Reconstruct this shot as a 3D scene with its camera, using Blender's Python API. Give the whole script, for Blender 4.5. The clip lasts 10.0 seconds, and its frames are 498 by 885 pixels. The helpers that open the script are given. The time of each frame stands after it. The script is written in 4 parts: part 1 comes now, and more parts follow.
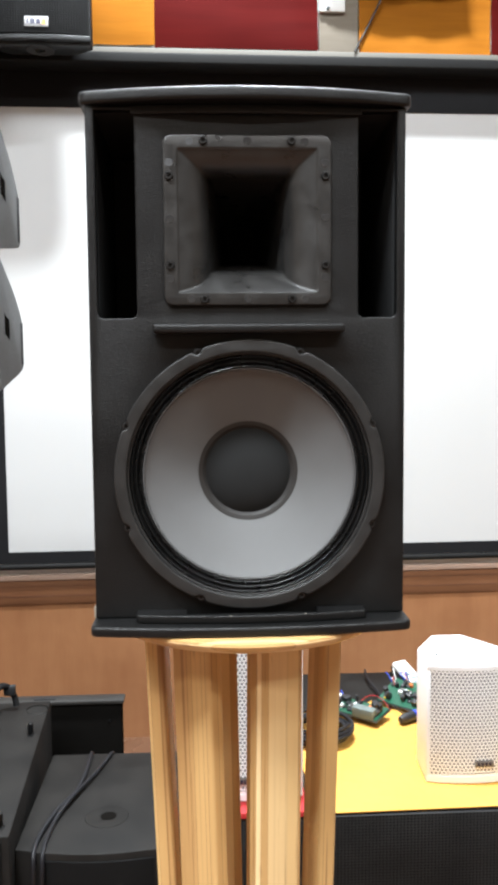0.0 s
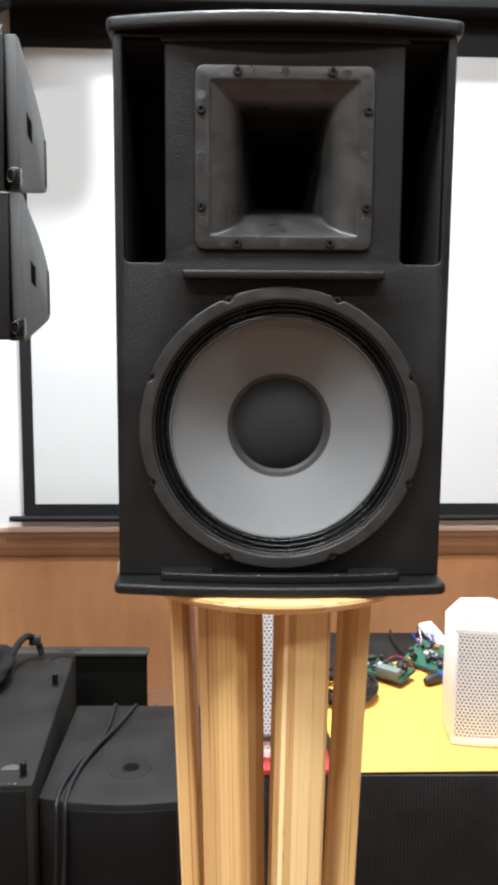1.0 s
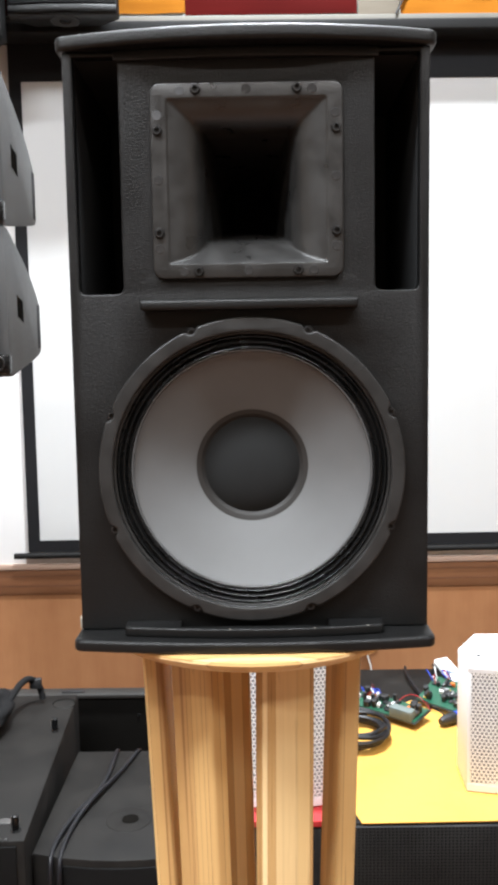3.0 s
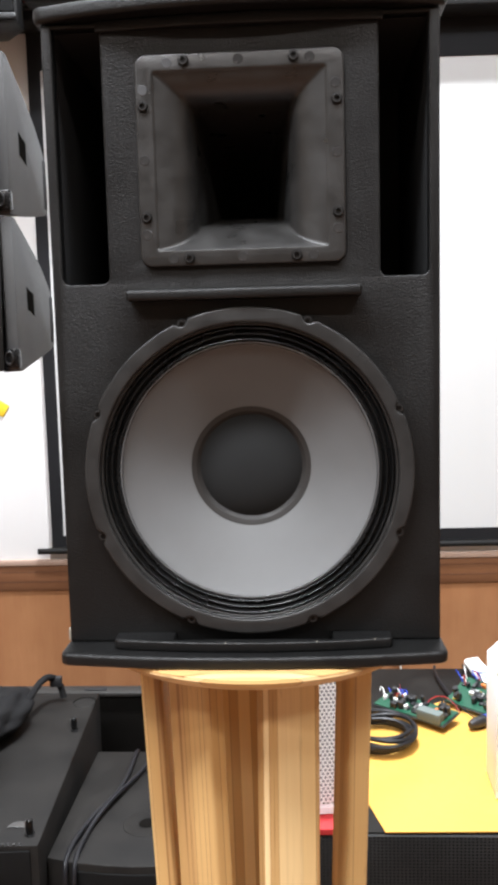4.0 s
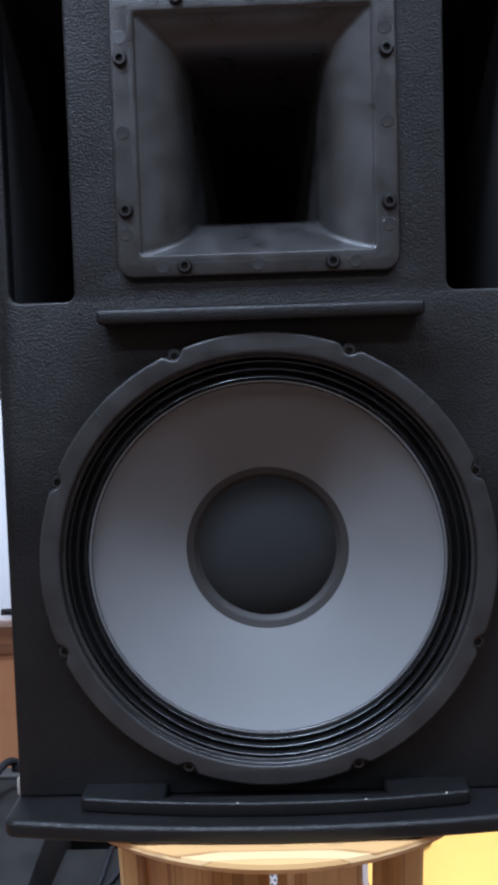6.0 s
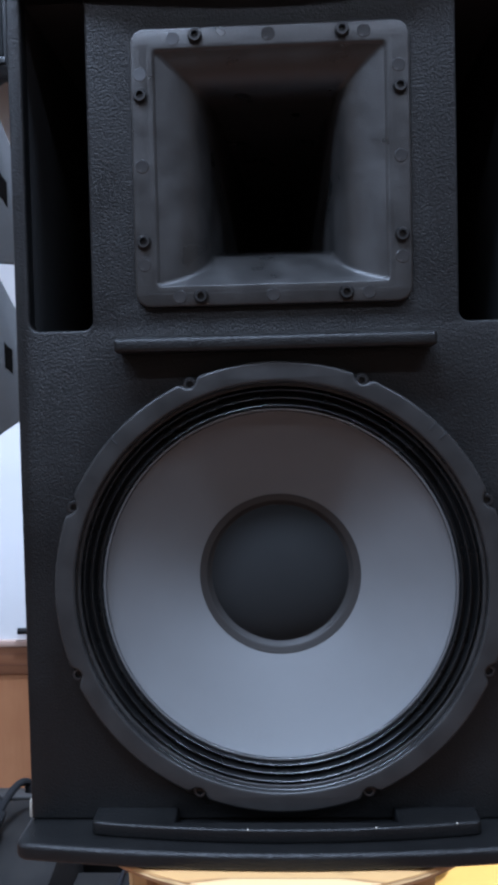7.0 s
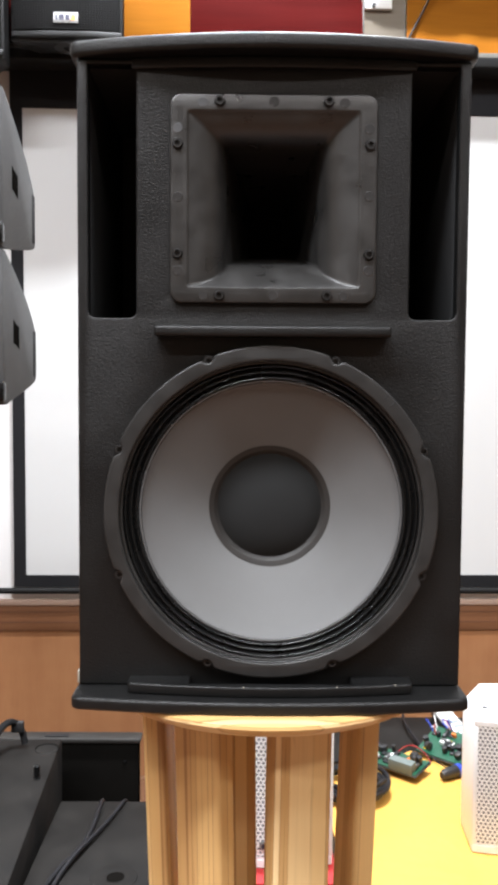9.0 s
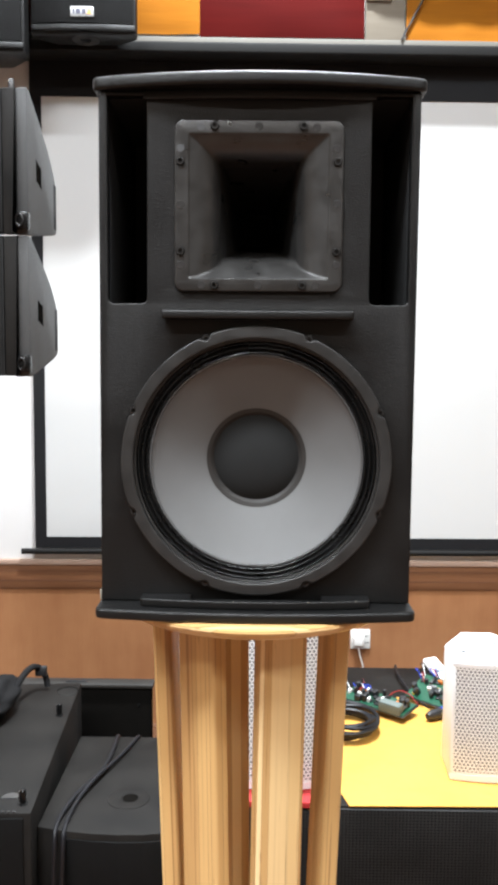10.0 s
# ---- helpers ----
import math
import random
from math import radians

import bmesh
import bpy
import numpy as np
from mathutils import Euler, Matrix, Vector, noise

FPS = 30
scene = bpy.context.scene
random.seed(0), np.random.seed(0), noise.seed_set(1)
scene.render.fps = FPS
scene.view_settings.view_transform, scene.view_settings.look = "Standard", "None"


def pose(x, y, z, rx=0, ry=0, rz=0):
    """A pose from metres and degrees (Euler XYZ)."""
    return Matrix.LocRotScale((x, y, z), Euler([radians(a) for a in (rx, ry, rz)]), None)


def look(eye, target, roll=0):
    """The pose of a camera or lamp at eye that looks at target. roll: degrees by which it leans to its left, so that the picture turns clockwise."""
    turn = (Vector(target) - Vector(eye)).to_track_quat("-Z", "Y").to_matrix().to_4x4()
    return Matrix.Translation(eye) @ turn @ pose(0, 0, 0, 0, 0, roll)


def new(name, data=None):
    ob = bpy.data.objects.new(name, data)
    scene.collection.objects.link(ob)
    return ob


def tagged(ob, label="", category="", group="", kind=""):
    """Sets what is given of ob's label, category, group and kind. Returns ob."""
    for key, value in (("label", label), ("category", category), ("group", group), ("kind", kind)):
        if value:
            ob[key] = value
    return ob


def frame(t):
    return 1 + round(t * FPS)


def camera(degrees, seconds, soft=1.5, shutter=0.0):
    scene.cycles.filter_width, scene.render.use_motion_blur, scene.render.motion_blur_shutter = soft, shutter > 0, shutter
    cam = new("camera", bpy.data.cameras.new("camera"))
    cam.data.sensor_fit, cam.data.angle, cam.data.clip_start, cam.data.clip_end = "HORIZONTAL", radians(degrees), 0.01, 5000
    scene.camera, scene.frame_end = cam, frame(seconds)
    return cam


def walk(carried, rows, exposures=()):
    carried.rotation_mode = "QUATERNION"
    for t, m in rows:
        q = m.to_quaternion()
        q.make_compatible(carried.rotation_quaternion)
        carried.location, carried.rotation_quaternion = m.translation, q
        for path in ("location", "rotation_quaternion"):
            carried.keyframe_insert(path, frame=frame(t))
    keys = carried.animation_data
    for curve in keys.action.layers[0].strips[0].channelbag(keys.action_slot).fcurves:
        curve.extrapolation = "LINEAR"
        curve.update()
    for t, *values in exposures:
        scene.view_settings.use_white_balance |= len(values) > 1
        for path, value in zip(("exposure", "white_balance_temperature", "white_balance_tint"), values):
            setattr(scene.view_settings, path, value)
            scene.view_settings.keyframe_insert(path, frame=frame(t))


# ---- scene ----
cam = camera(33.5, 10.0, soft=4.0)
PATH = [
    (0, (-0.059, -1.154, 1.629), (0.04, 0.837, 1.47), -0.5),
    (0.5, (-0.067, -1.125, 1.62), (0.0, 0.863, 1.411), 0.3),
    (1, (-0.062, -1.102, 1.62), (-0.029, 0.88, 1.357), 0.4),
    (1.5, (-0.06, -1.09, 1.625), (-0.033, 0.893, 1.363), 0.1),
    (2, (-0.054, -1.078, 1.631), (-0.045, 0.91, 1.414), -0.4),
    (2.5, (-0.028, -1.057, 1.63), (-0.025, 0.934, 1.444), -0.6),
    (2.7, (-0.016, -1.041, 1.627), (-0.018, 0.95, 1.439), -0.7),
    (3.8, (0.06, -0.963, 1.632), (-0.042, 1.022, 1.405), -1.5),
    (4, (0.054, -0.943, 1.63), (-0.056, 1.042, 1.411), -1.5),
    (4.5, (0.009, -0.862, 1.644), (-0.08, 1.128, 1.467), -2.0),
    (5, (-0.03, -0.784, 1.639), (-0.058, 1.211, 1.498), -1.9),
    (5.5, (-0.011, -0.702, 1.63), (-0.018, 1.293, 1.495), -1.9),
    (5.7, (-0.004, -0.679, 1.632), (-0.022, 1.316, 1.493), -1.9),
    (6.8, (0.009, -0.68, 1.634), (-0.083, 1.316, 1.565), -1.3),
    (7, (0.007, -0.688, 1.639), (-0.08, 1.308, 1.564), -1.3),
    (7.5, (-0.007, -0.717, 1.639), (-0.078, 1.28, 1.562), -1.1),
    (8, (-0.017, -0.796, 1.636), (-0.06, 1.201, 1.538), -0.6),
    (8.5, (-0.032, -0.851, 1.631), (-0.045, 1.146, 1.518), -0.2),
    (9, (-0.03, -0.934, 1.625), (-0.021, 1.063, 1.509), 0.4),
    (9.5, (0.011, -1.071, 1.628), (0.007, 0.923, 1.477), 0.9),
    (10, (0.003, -1.155, 1.621), (-0.02, 0.837, 1.444), 0.5),
]
EXPOSURES = [
    (0.0, 0.04, 6370, 11), (2.7, 0.06, 6420, 12), (4.5, -0.13, 6520, 15), (5.0, -0.31, 6570, 15), (5.5, -0.45, 5680, 15), (7.0, -0.54, 5000, 14),
    (7.5, -0.56, 5000, 14), (8.0, -0.34, 5400, 13), (8.5, -0.19, 6520, 15), (9.0, -0.03, 6520, 15), (10.0, 0.04, 6420, 12),
]
walk(cam, [(t, look(eye, target, roll)) for t, eye, target, roll in PATH], EXPOSURES)

# ---- world, lamps ----
world = bpy.data.worlds.new("world")
world.use_nodes = True
world.node_tree.nodes["Background"].inputs[0].default_value = (0.9, 0.95, 1.0, 1)
world.node_tree.nodes["Background"].inputs[1].default_value = 0.05
scene.world = world

CEIL = 5.6
COOL, WARM = (0.90, 0.965, 1.0), (1.0, 0.97, 0.91)
# place, power, colour, length and breadth of the ceiling panels
# All are out of view; the two outer side panels are added fill.
LAMPS = [(-1.05, -2.0, 345.0, COOL, 1.6, 0.8), (0.6, -1.4, 105.0, COOL, 1.6, 0.8), (-3.2, -2.2, 245.0, COOL, 1.6, 0.4), (2.8, -2.2, 120.0, COOL, 1.6, 0.4),
         (-1.8, -4.6, 160.0, WARM, 1.6, 0.4), (1.8, -4.6, 150.0, WARM, 1.6, 0.4), (0.11, 1.26, 640.0, COOL, 0.50, 0.20)]
for lx, ly, power, tone, long, broad in LAMPS:
    lamp = bpy.data.lights.new("panel_lamp", "AREA")
    lamp.shape, lamp.size, lamp.size_y = "RECTANGLE", long, broad
    lamp.energy, lamp.color = power, tone
    new("panel_lamp", lamp).matrix_world = pose(lx, ly, CEIL - 0.075)


# ---- materials ----
def material(name, rough=0.6, metal=0.0, spec=0.5):
    m = bpy.data.materials.new(name)
    m.use_nodes = True
    b = m.node_tree.nodes["Principled BSDF"]
    b.inputs["Roughness"].default_value, b.inputs["Metallic"].default_value = rough, metal
    b.inputs["Specular IOR Level"].default_value = spec
    return m, m.node_tree, b


def coords(nt, scale=(1, 1, 1), kind="Object"):
    tc, mp = nt.nodes.new("ShaderNodeTexCoord"), nt.nodes.new("ShaderNodeMapping")
    mp.inputs["Scale"].default_value = scale
    nt.links.new(tc.outputs[kind], mp.inputs["Vector"])
    return mp.outputs["Vector"]


def noise_node(nt, vec, scale, detail=3.0, rough=0.55):
    n = nt.nodes.new("ShaderNodeTexNoise")
    n.inputs["Scale"].default_value, n.inputs["Detail"].default_value, n.inputs["Roughness"].default_value = scale, detail, rough
    nt.links.new(vec, n.inputs["Vector"])
    return n.outputs["Fac"]


def ramp(nt, fac, stops):
    r = nt.nodes.new("ShaderNodeValToRGB")
    while len(r.color_ramp.elements) < len(stops):
        r.color_ramp.elements.new(0.5)
    for e, (p, c) in zip(r.color_ramp.elements, stops):
        e.position, e.color = p, (*c, 1) if len(c) == 3 else c
    nt.links.new(fac, r.inputs["Fac"])
    return r.outputs["Color"]


def mix(nt, fac, a, b, mode="MIX"):
    m = nt.nodes.new("ShaderNodeMix")
    m.data_type, m.blend_type = "RGBA", mode
    for sock, val in ((m.inputs[0], fac), (m.inputs[6], a), (m.inputs[7], b)):
        if isinstance(val, (int, float)):
            sock.default_value = val
        elif isinstance(val, tuple):
            sock.default_value = (*val, 1)
        else:
            nt.links.new(val, sock)
    return m.outputs[2]


def bump(nt, b, height, strength, distance):
    n = nt.nodes.new("ShaderNodeBump")
    n.inputs["Strength"].default_value, n.inputs["Distance"].default_value = strength, distance
    nt.links.new(height, n.inputs["Height"])
    nt.links.new(n.outputs["Normal"], b.inputs["Normal"])


def surface(name, dark, light, rough=0.6, big=6.0, fine=120.0, relief=0.15, depth=0.0006, metal=0.0, spec=0.5, spread=0.15):
    """Two tones mixed at a large and a fine scale, with fine relief and uneven gloss."""
    m, nt, b = material(name, rough, metal, spec)
    v = coords(nt)
    a, f = noise_node(nt, v, big, 4), noise_node(nt, v, fine, 3)
    c1 = ramp(nt, a, [(0.3, dark), (0.7, light)])
    mid = tuple((p + q) / 2 for p, q in zip(dark, light))
    c2 = mix(nt, f, c1, mid)
    nt.links.new(c2, b.inputs["Base Color"])
    r = ramp(nt, a, [(0.25, (rough - spread / 2,) * 3), (0.75, (rough + spread / 2,) * 3)])
    nt.links.new(r, b.inputs["Roughness"])
    bump(nt, b, f, relief, depth)
    return m


def textured_black(name, tone=0.03, rough=0.62, size=420.0, relief=0.55, dusty=1.35, cloud=9.0, spec=0.36, warm=1.0):
    """Sprayed pebble-grain cabinet paint: rounded beads over a finer spatter, with faint dust and bead glints painted
    pale.
    """
    m, nt, b = material(name, rough, spec=spec)
    v = coords(nt)
    bead = nt.nodes.new("ShaderNodeTexVoronoi")
    bead.inputs["Scale"].default_value = size
    nt.links.new(v, bead.inputs["Vector"])
    spatter = noise_node(nt, v, size * 1.7, 2, 0.5)
    dust = noise_node(nt, v, cloud, 6, 0.65)
    height = nt.nodes.new("ShaderNodeMath")
    height.operation = "SUBTRACT"
    nt.links.new(spatter, height.inputs[0])
    nt.links.new(bead.outputs["Distance"], height.inputs[1])
    base = ramp(nt, dust, [(0.35, (tone, tone * 1.02 / warm, tone * 1.04 / warm ** 2)), (0.75, (tone * dusty, tone * dusty * 0.99 / warm, tone * dusty * 0.97 / warm ** 2))])
    # Bead tops get a paler colour that stands for their sparkle.
    crest_glint = ramp(nt, bead.outputs["Distance"], [(0.05, (0.55, 0.55, 0.55)), (0.20, (0, 0, 0))])
    base = mix(nt, crest_glint, base, (tone * 3.4, tone * 3.4 / warm, tone * 3.4 / warm ** 2))
    nt.links.new(base, b.inputs["Base Color"])
    nt.links.new(ramp(nt, dust, [(0.3, (rough - 0.06,) * 3), (0.7, (rough + 0.1,) * 3)]), b.inputs["Roughness"])
    bump(nt, b, height.outputs[0], relief, 0.0010)
    return m


def bamboo(name, across=False):
    """Laminated bamboo: strips of uneven width and tone with dark glue lines, upright or lying along x."""
    m, nt, b = material(name, 0.40)
    tc, info = nt.nodes.new("ShaderNodeTexCoord"), nt.nodes.new("ShaderNodeObjectInfo")
    shift = nt.nodes.new("ShaderNodeVectorMath")
    shift.operation = "SCALE"
    shift.inputs[0].default_value = (3.1, 1.7, 5.3)
    nt.links.new(info.outputs["Random"], shift.inputs["Scale"])
    moved = nt.nodes.new("ShaderNodeVectorMath")
    nt.links.new(tc.outputs["Object"], moved.inputs[0])
    nt.links.new(shift.outputs["Vector"], moved.inputs[1])

    def scaled(s):
        mp = nt.nodes.new("ShaderNodeMapping")
        mp.inputs["Scale"].default_value = (s[2], s[1], s[0]) if across else s
        nt.links.new(moved.outputs["Vector"], mp.inputs["Vector"])
        return mp.outputs["Vector"]

    def calc(op, p, q=None, r=None):
        n = nt.nodes.new("ShaderNodeMath")
        n.operation = op
        for sock, val in zip(n.inputs, (p, q, r)):
            if isinstance(val, (int, float)):
                sock.default_value = val
            elif val is not None:
                nt.links.new(val, sock)
        return n.outputs[0]

    axes = nt.nodes.new("ShaderNodeSeparateXYZ")
    nt.links.new(moved.outputs["Vector"], axes.inputs[0])
    side = calc("ADD", axes.outputs[2 if across else 0], calc("MULTIPLY", axes.outputs[1], 0.83))
    uneven = noise_node(nt, scaled((55, 55, 0.25)), 1.0, 1.0)
    lane = calc("ADD", calc("MULTIPLY", side, 58.0), calc("MULTIPLY", uneven, 3.0))
    white = nt.nodes.new("ShaderNodeTexWhiteNoise")
    white.noise_dimensions = "1D"
    nt.links.new(calc("FLOOR", lane), white.inputs["W"])
    seam = calc("PINGPONG", lane, 0.5)
    line = noise_node(nt, scaled((170, 170, 2.2)), 1.0, 3.0)
    fibre = noise_node(nt, scaled((900, 900, 12)), 1.0, 2.0)
    node = noise_node(nt, scaled((60, 60, 13)), 1.0, 2.0)
    tone = noise_node(nt, scaled((9, 9, 1.6)), 1.0, 3.0)
    c = ramp(nt, white.outputs["Value"], [(0.0, (0.52, 0.29, 0.105)), (0.3, (0.69, 0.43, 0.17)), (0.7, (0.76, 0.505, 0.21)), (1.0, (0.92, 0.70, 0.39))])
    c = mix(nt, 0.25, c, ramp(nt, tone, [(0.3, (0.56, 0.33, 0.13)), (0.7, (0.78, 0.55, 0.25))]))
    glue = calc("MULTIPLY", ramp(nt, seam, [(0.03, (0.85, 0.85, 0.85)), (0.09, (0, 0, 0))]), ramp(nt, white.outputs["Value"], [(0.3, (0.9, 0.9, 0.9)), (0.75, (0.15, 0.15, 0.15))]))
    c = mix(nt, glue, c, (0.27, 0.115, 0.038))
    c = mix(nt, ramp(nt, line, [(0.30, (0.75, 0.75, 0.75)), (0.35, (0, 0, 0))]), c, (0.30, 0.135, 0.05))
    c = mix(nt, ramp(nt, node, [(0.69, (0, 0, 0)), (0.77, (0.5, 0.5, 0.5))]), c, (0.30, 0.17, 0.075))
    c = mix(nt, ramp(nt, fibre, [(0.3, (0.12, 0.12, 0.12)), (0.7, (0, 0, 0))]), c, (0.42, 0.245, 0.11))
    nt.links.new(c, b.inputs["Base Color"])
    bump(nt, b, fibre, 0.12, 0.0006)
    return m


def wood(name, a, c, d, rough=0.45, along="X", spec=0.4, streak=0.25, cloudy=0.45):
    """Veneer with stretched grain and cloudy figure."""
    m, nt, b = material(name, rough, spec=spec)
    s = {"X": (1.2, 24, 24), "Z": (7, 7, 0.8)}[along]
    g = noise_node(nt, coords(nt, s), 2.2, 5, 0.6)
    cloud = noise_node(nt, coords(nt), 2.4, 4)
    fine = noise_node(nt, coords(nt, tuple(k * 6 for k in s)), 3.0, 3)
    col = mix(nt, cloudy, ramp(nt, g, [(0.3, a), (0.5, c), (0.72, d)]), ramp(nt, cloud, [(0.3, a), (0.7, d)]))
    col = mix(nt, ramp(nt, fine, [(0.3, (streak,) * 3), (0.6, (0, 0, 0))]), col, a)
    nt.links.new(col, b.inputs["Base Color"])
    bump(nt, b, fine, 0.05, 0.0006)
    return m


def cloth(name, a, c):
    """Satin flag cloth with soft horizontal creases."""
    m, nt, b = material(name, 0.7)
    f = noise_node(nt, coords(nt, (1.2, 1.2, 16)), 1.6, 4)
    weave = noise_node(nt, coords(nt), 700, 1)
    nt.links.new(ramp(nt, f, [(0.3, a), (0.7, c)]), b.inputs["Base Color"])
    bump(nt, b, weave, 0.2, 0.0006)
    b.inputs["Specular IOR Level"].default_value = 0.03
    return m


def grille_mesh(name, pitch, tone):
    """Fine perforated steel seen from afar: rows of dark holes."""
    m, nt, b = material(name, 0.6, spec=0.10)
    v = nt.nodes.new("ShaderNodeTexVoronoi")
    v.inputs["Scale"].default_value, v.inputs["Randomness"].default_value = 1.0 / pitch, 0.0
    nt.links.new(coords(nt, (1.0, 0.0, 1.15)), v.inputs["Vector"])
    hole = ramp(nt, v.outputs["Distance"], [(0.28, (0, 0, 0)), (0.36, (1, 1, 1))])
    dirt = ramp(nt, noise_node(nt, coords(nt), 7.0, 4), [(0.3, (tone,) * 3), (0.7, (tone * 1.7,) * 3)])
    nt.links.new(mix(nt, hole, (0.004, 0.004, 0.004), dirt), b.inputs["Base Color"])
    bump(nt, b, hole, 0.6, 0.002)
    return m


PAINT = textured_black("black_cabinet_paint", 0.0044, 0.40, 540.0, 0.32, 1.5, spec=0.30)
PAINT_FINE = textured_black("grey_black_paint", 0.0064, 0.60, 800.0, 0.20, 2.6, 6.0, 0.15, 1.1)
PAINT_ARRAY = textured_black("array_paint", 0.046, 0.6, 800.0, 0.18)
DARK = surface("black_duct_paint", (0.030, 0.0305, 0.031), (0.038, 0.0385, 0.039), 0.9, 8, 200, spec=0.08)
# Flat black that stands for the darkness inside holes and the open case.
VOID = surface("flat_black_shade", (0.0042, 0.0038, 0.0034), (0.0066, 0.006, 0.0053), 0.95, 8, 200, spec=0.0)
PLASTIC = surface("moulded_horn_plastic", (0.0085, 0.0082, 0.0079), (0.0270, 0.0258, 0.0245), 0.34, 34, 900, 0.4, 0.0006, spread=0.22, spec=0.5)
MARK = surface("moulding_mark_plastic", (0.016, 0.016, 0.017), (0.034, 0.033, 0.032), 0.24, 60, 300, 0.1, 0.0003)
# Pale tone stands for the glint that two marks give at some angles.
GLINT_MARK = surface("glint_moulding_mark", (0.055, 0.057, 0.06), (0.085, 0.087, 0.09), 0.2, 60, 300, 0.1, 0.0003)
GASKET = surface("fibre_gasket", (0.012, 0.0117, 0.0115), (0.034, 0.033, 0.032), 0.34, 30, 300, 0.2, 0.0004, spec=0.3)
STEEL_BLACK = surface("black_oxide_steel", (0.007, 0.007, 0.0075), (0.016, 0.016, 0.016), 0.26, 60, 400, 0.1, 0.0002, metal=0.6)
SCREW_STEEL = surface("worn_screw_steel", (0.006, 0.006, 0.0063), (0.013, 0.013, 0.013), 0.3, 80, 400, 0.1, 0.0002, metal=0.5)
RING_STEEL = surface("worn_ring_steel", (0.025, 0.025, 0.026), (0.06, 0.06, 0.06), 0.32, 60, 300, metal=0.8)
RUBBER = surface("doped_cloth_surround", (0.004, 0.004, 0.004), (0.008, 0.008, 0.008), 0.27, 20, 500, 0.25, 0.0004, spec=0.5)
CONE = surface("pressed_paper_cone", (0.089, 0.0885, 0.087), (0.129, 0.1305, 0.132), 0.7, 9, 650, 0.18, 0.0004)
GLUE = surface("cone_neck_coating", (0.011, 0.0098, 0.0088), (0.019, 0.017, 0.0152), 0.6, 12, 500, 0.2, 0.0004)
BEAD = surface("glue_bead", (0.075, 0.075, 0.076), (0.10, 0.10, 0.101), 0.2, 20, 300, 0.1, 0.0003)
CAP = surface("felted_dust_cap", (0.0165, 0.0172, 0.0174), (0.0225, 0.0232, 0.0234), 0.95, 12, 900, 0.3, 0.0005, spec=0.1)
BAMBOO = bamboo("laminated_bamboo")
BAMBOO_TOP = bamboo("laminated_bamboo_board", True)
WALL = surface("white_emulsion", (0.56, 0.55, 0.54), (0.61, 0.60, 0.59), 0.8, 1.5, 260, 0.1, 0.0005)
CEILING = surface("ceiling_board", (0.34, 0.34, 0.335), (0.40, 0.40, 0.395), 0.85, 2, 90)
SCREEN = surface("matte_screen_fabric", (0.435, 0.435, 0.428), (0.46, 0.46, 0.453), 0.85, 1.2, 900, 0.05, 0.0003)
BORDER = surface("screen_border_black", (0.008, 0.008, 0.009), (0.012, 0.012, 0.013), 0.7, 5, 300, spec=0.12)
CASING = surface("casing_black_enamel", (0.007, 0.0068, 0.0066), (0.011, 0.0108, 0.0105), 0.6, 4, 200, spec=0.12)
PANEL_WOOD = wood("wainscot_veneer", (0.235, 0.100, 0.043), (0.305, 0.140, 0.062), (0.37, 0.180, 0.083), 0.4, "Z", 0.4, 0.16, 0.7)
RAIL_WOOD = wood("rail_wood", (0.125, 0.052, 0.024), (0.17, 0.074, 0.035), (0.21, 0.098, 0.048), 0.35, "X")
CAP_WOOD = wood("rail_cap_wood", (0.34, 0.235, 0.18), (0.39, 0.275, 0.215), (0.43, 0.31, 0.245), 0.45, "X")
GROOVE = wood("groove_shade_wood", (0.085, 0.036, 0.020), (0.105, 0.046, 0.026), (0.125, 0.056, 0.032), 0.6, "X")
FAR_WALL = wood("far_wall_panel", (0.19, 0.145, 0.105), (0.24, 0.185, 0.135), (0.28, 0.22, 0.165), 0.5, "Z")
FLOOR = surface("floor_tile", (0.10, 0.048, 0.026), (0.15, 0.075, 0.043), 0.3, 3, 60)
ORANGE = cloth("orange_cloth", (0.20, 0.066, 0.006), (0.27, 0.100, 0.010))
RED = cloth("red_cloth", (0.040, 0.0021, 0.0018), (0.055, 0.0034, 0.0028))
BEIGE = cloth("beige_cloth", (0.15, 0.128, 0.10), (0.19, 0.165, 0.133))
LEDGE = surface("ledge_paint", (0.085, 0.078, 0.064), (0.115, 0.106, 0.088), 0.7, 4, 200)
WHITE = surface("white_speaker_paint", (0.82, 0.845, 0.86), (0.87, 0.89, 0.905), 0.5, 10, 500, 0.2, 0.0004)
WHITE_PLASTIC = surface("white_plastic", (0.66, 0.66, 0.64), (0.74, 0.74, 0.72), 0.35, 10, 300, 0.05)
YELLOW = surface("yellow_foam_sheet", (0.62, 0.31, 0.05), (0.70, 0.375, 0.07), 0.75, 5, 4.5, 0.6, 0.045)
RED_FOAM = surface("red_foam_sheet", (0.42, 0.02, 0.022), (0.52, 0.035, 0.035), 0.75, 8, 400)
CASE_GRILLE = grille_mesh("case_grille_steel", 0.006, 0.004)
SUB_GRILLE = grille_mesh("sub_grille_steel", 0.0095, 0.017)
ARRAY_GRILLE = grille_mesh("array_grille_steel", 0.008, 0.016)
TOP_GRILLE = grille_mesh("bracket_speaker_grille_steel", 0.010, 0.005)
CABLE = surface("black_cable_rubber", (0.004, 0.004, 0.005), (0.008, 0.008, 0.0105), 0.45, 30, 300, spec=0.35)
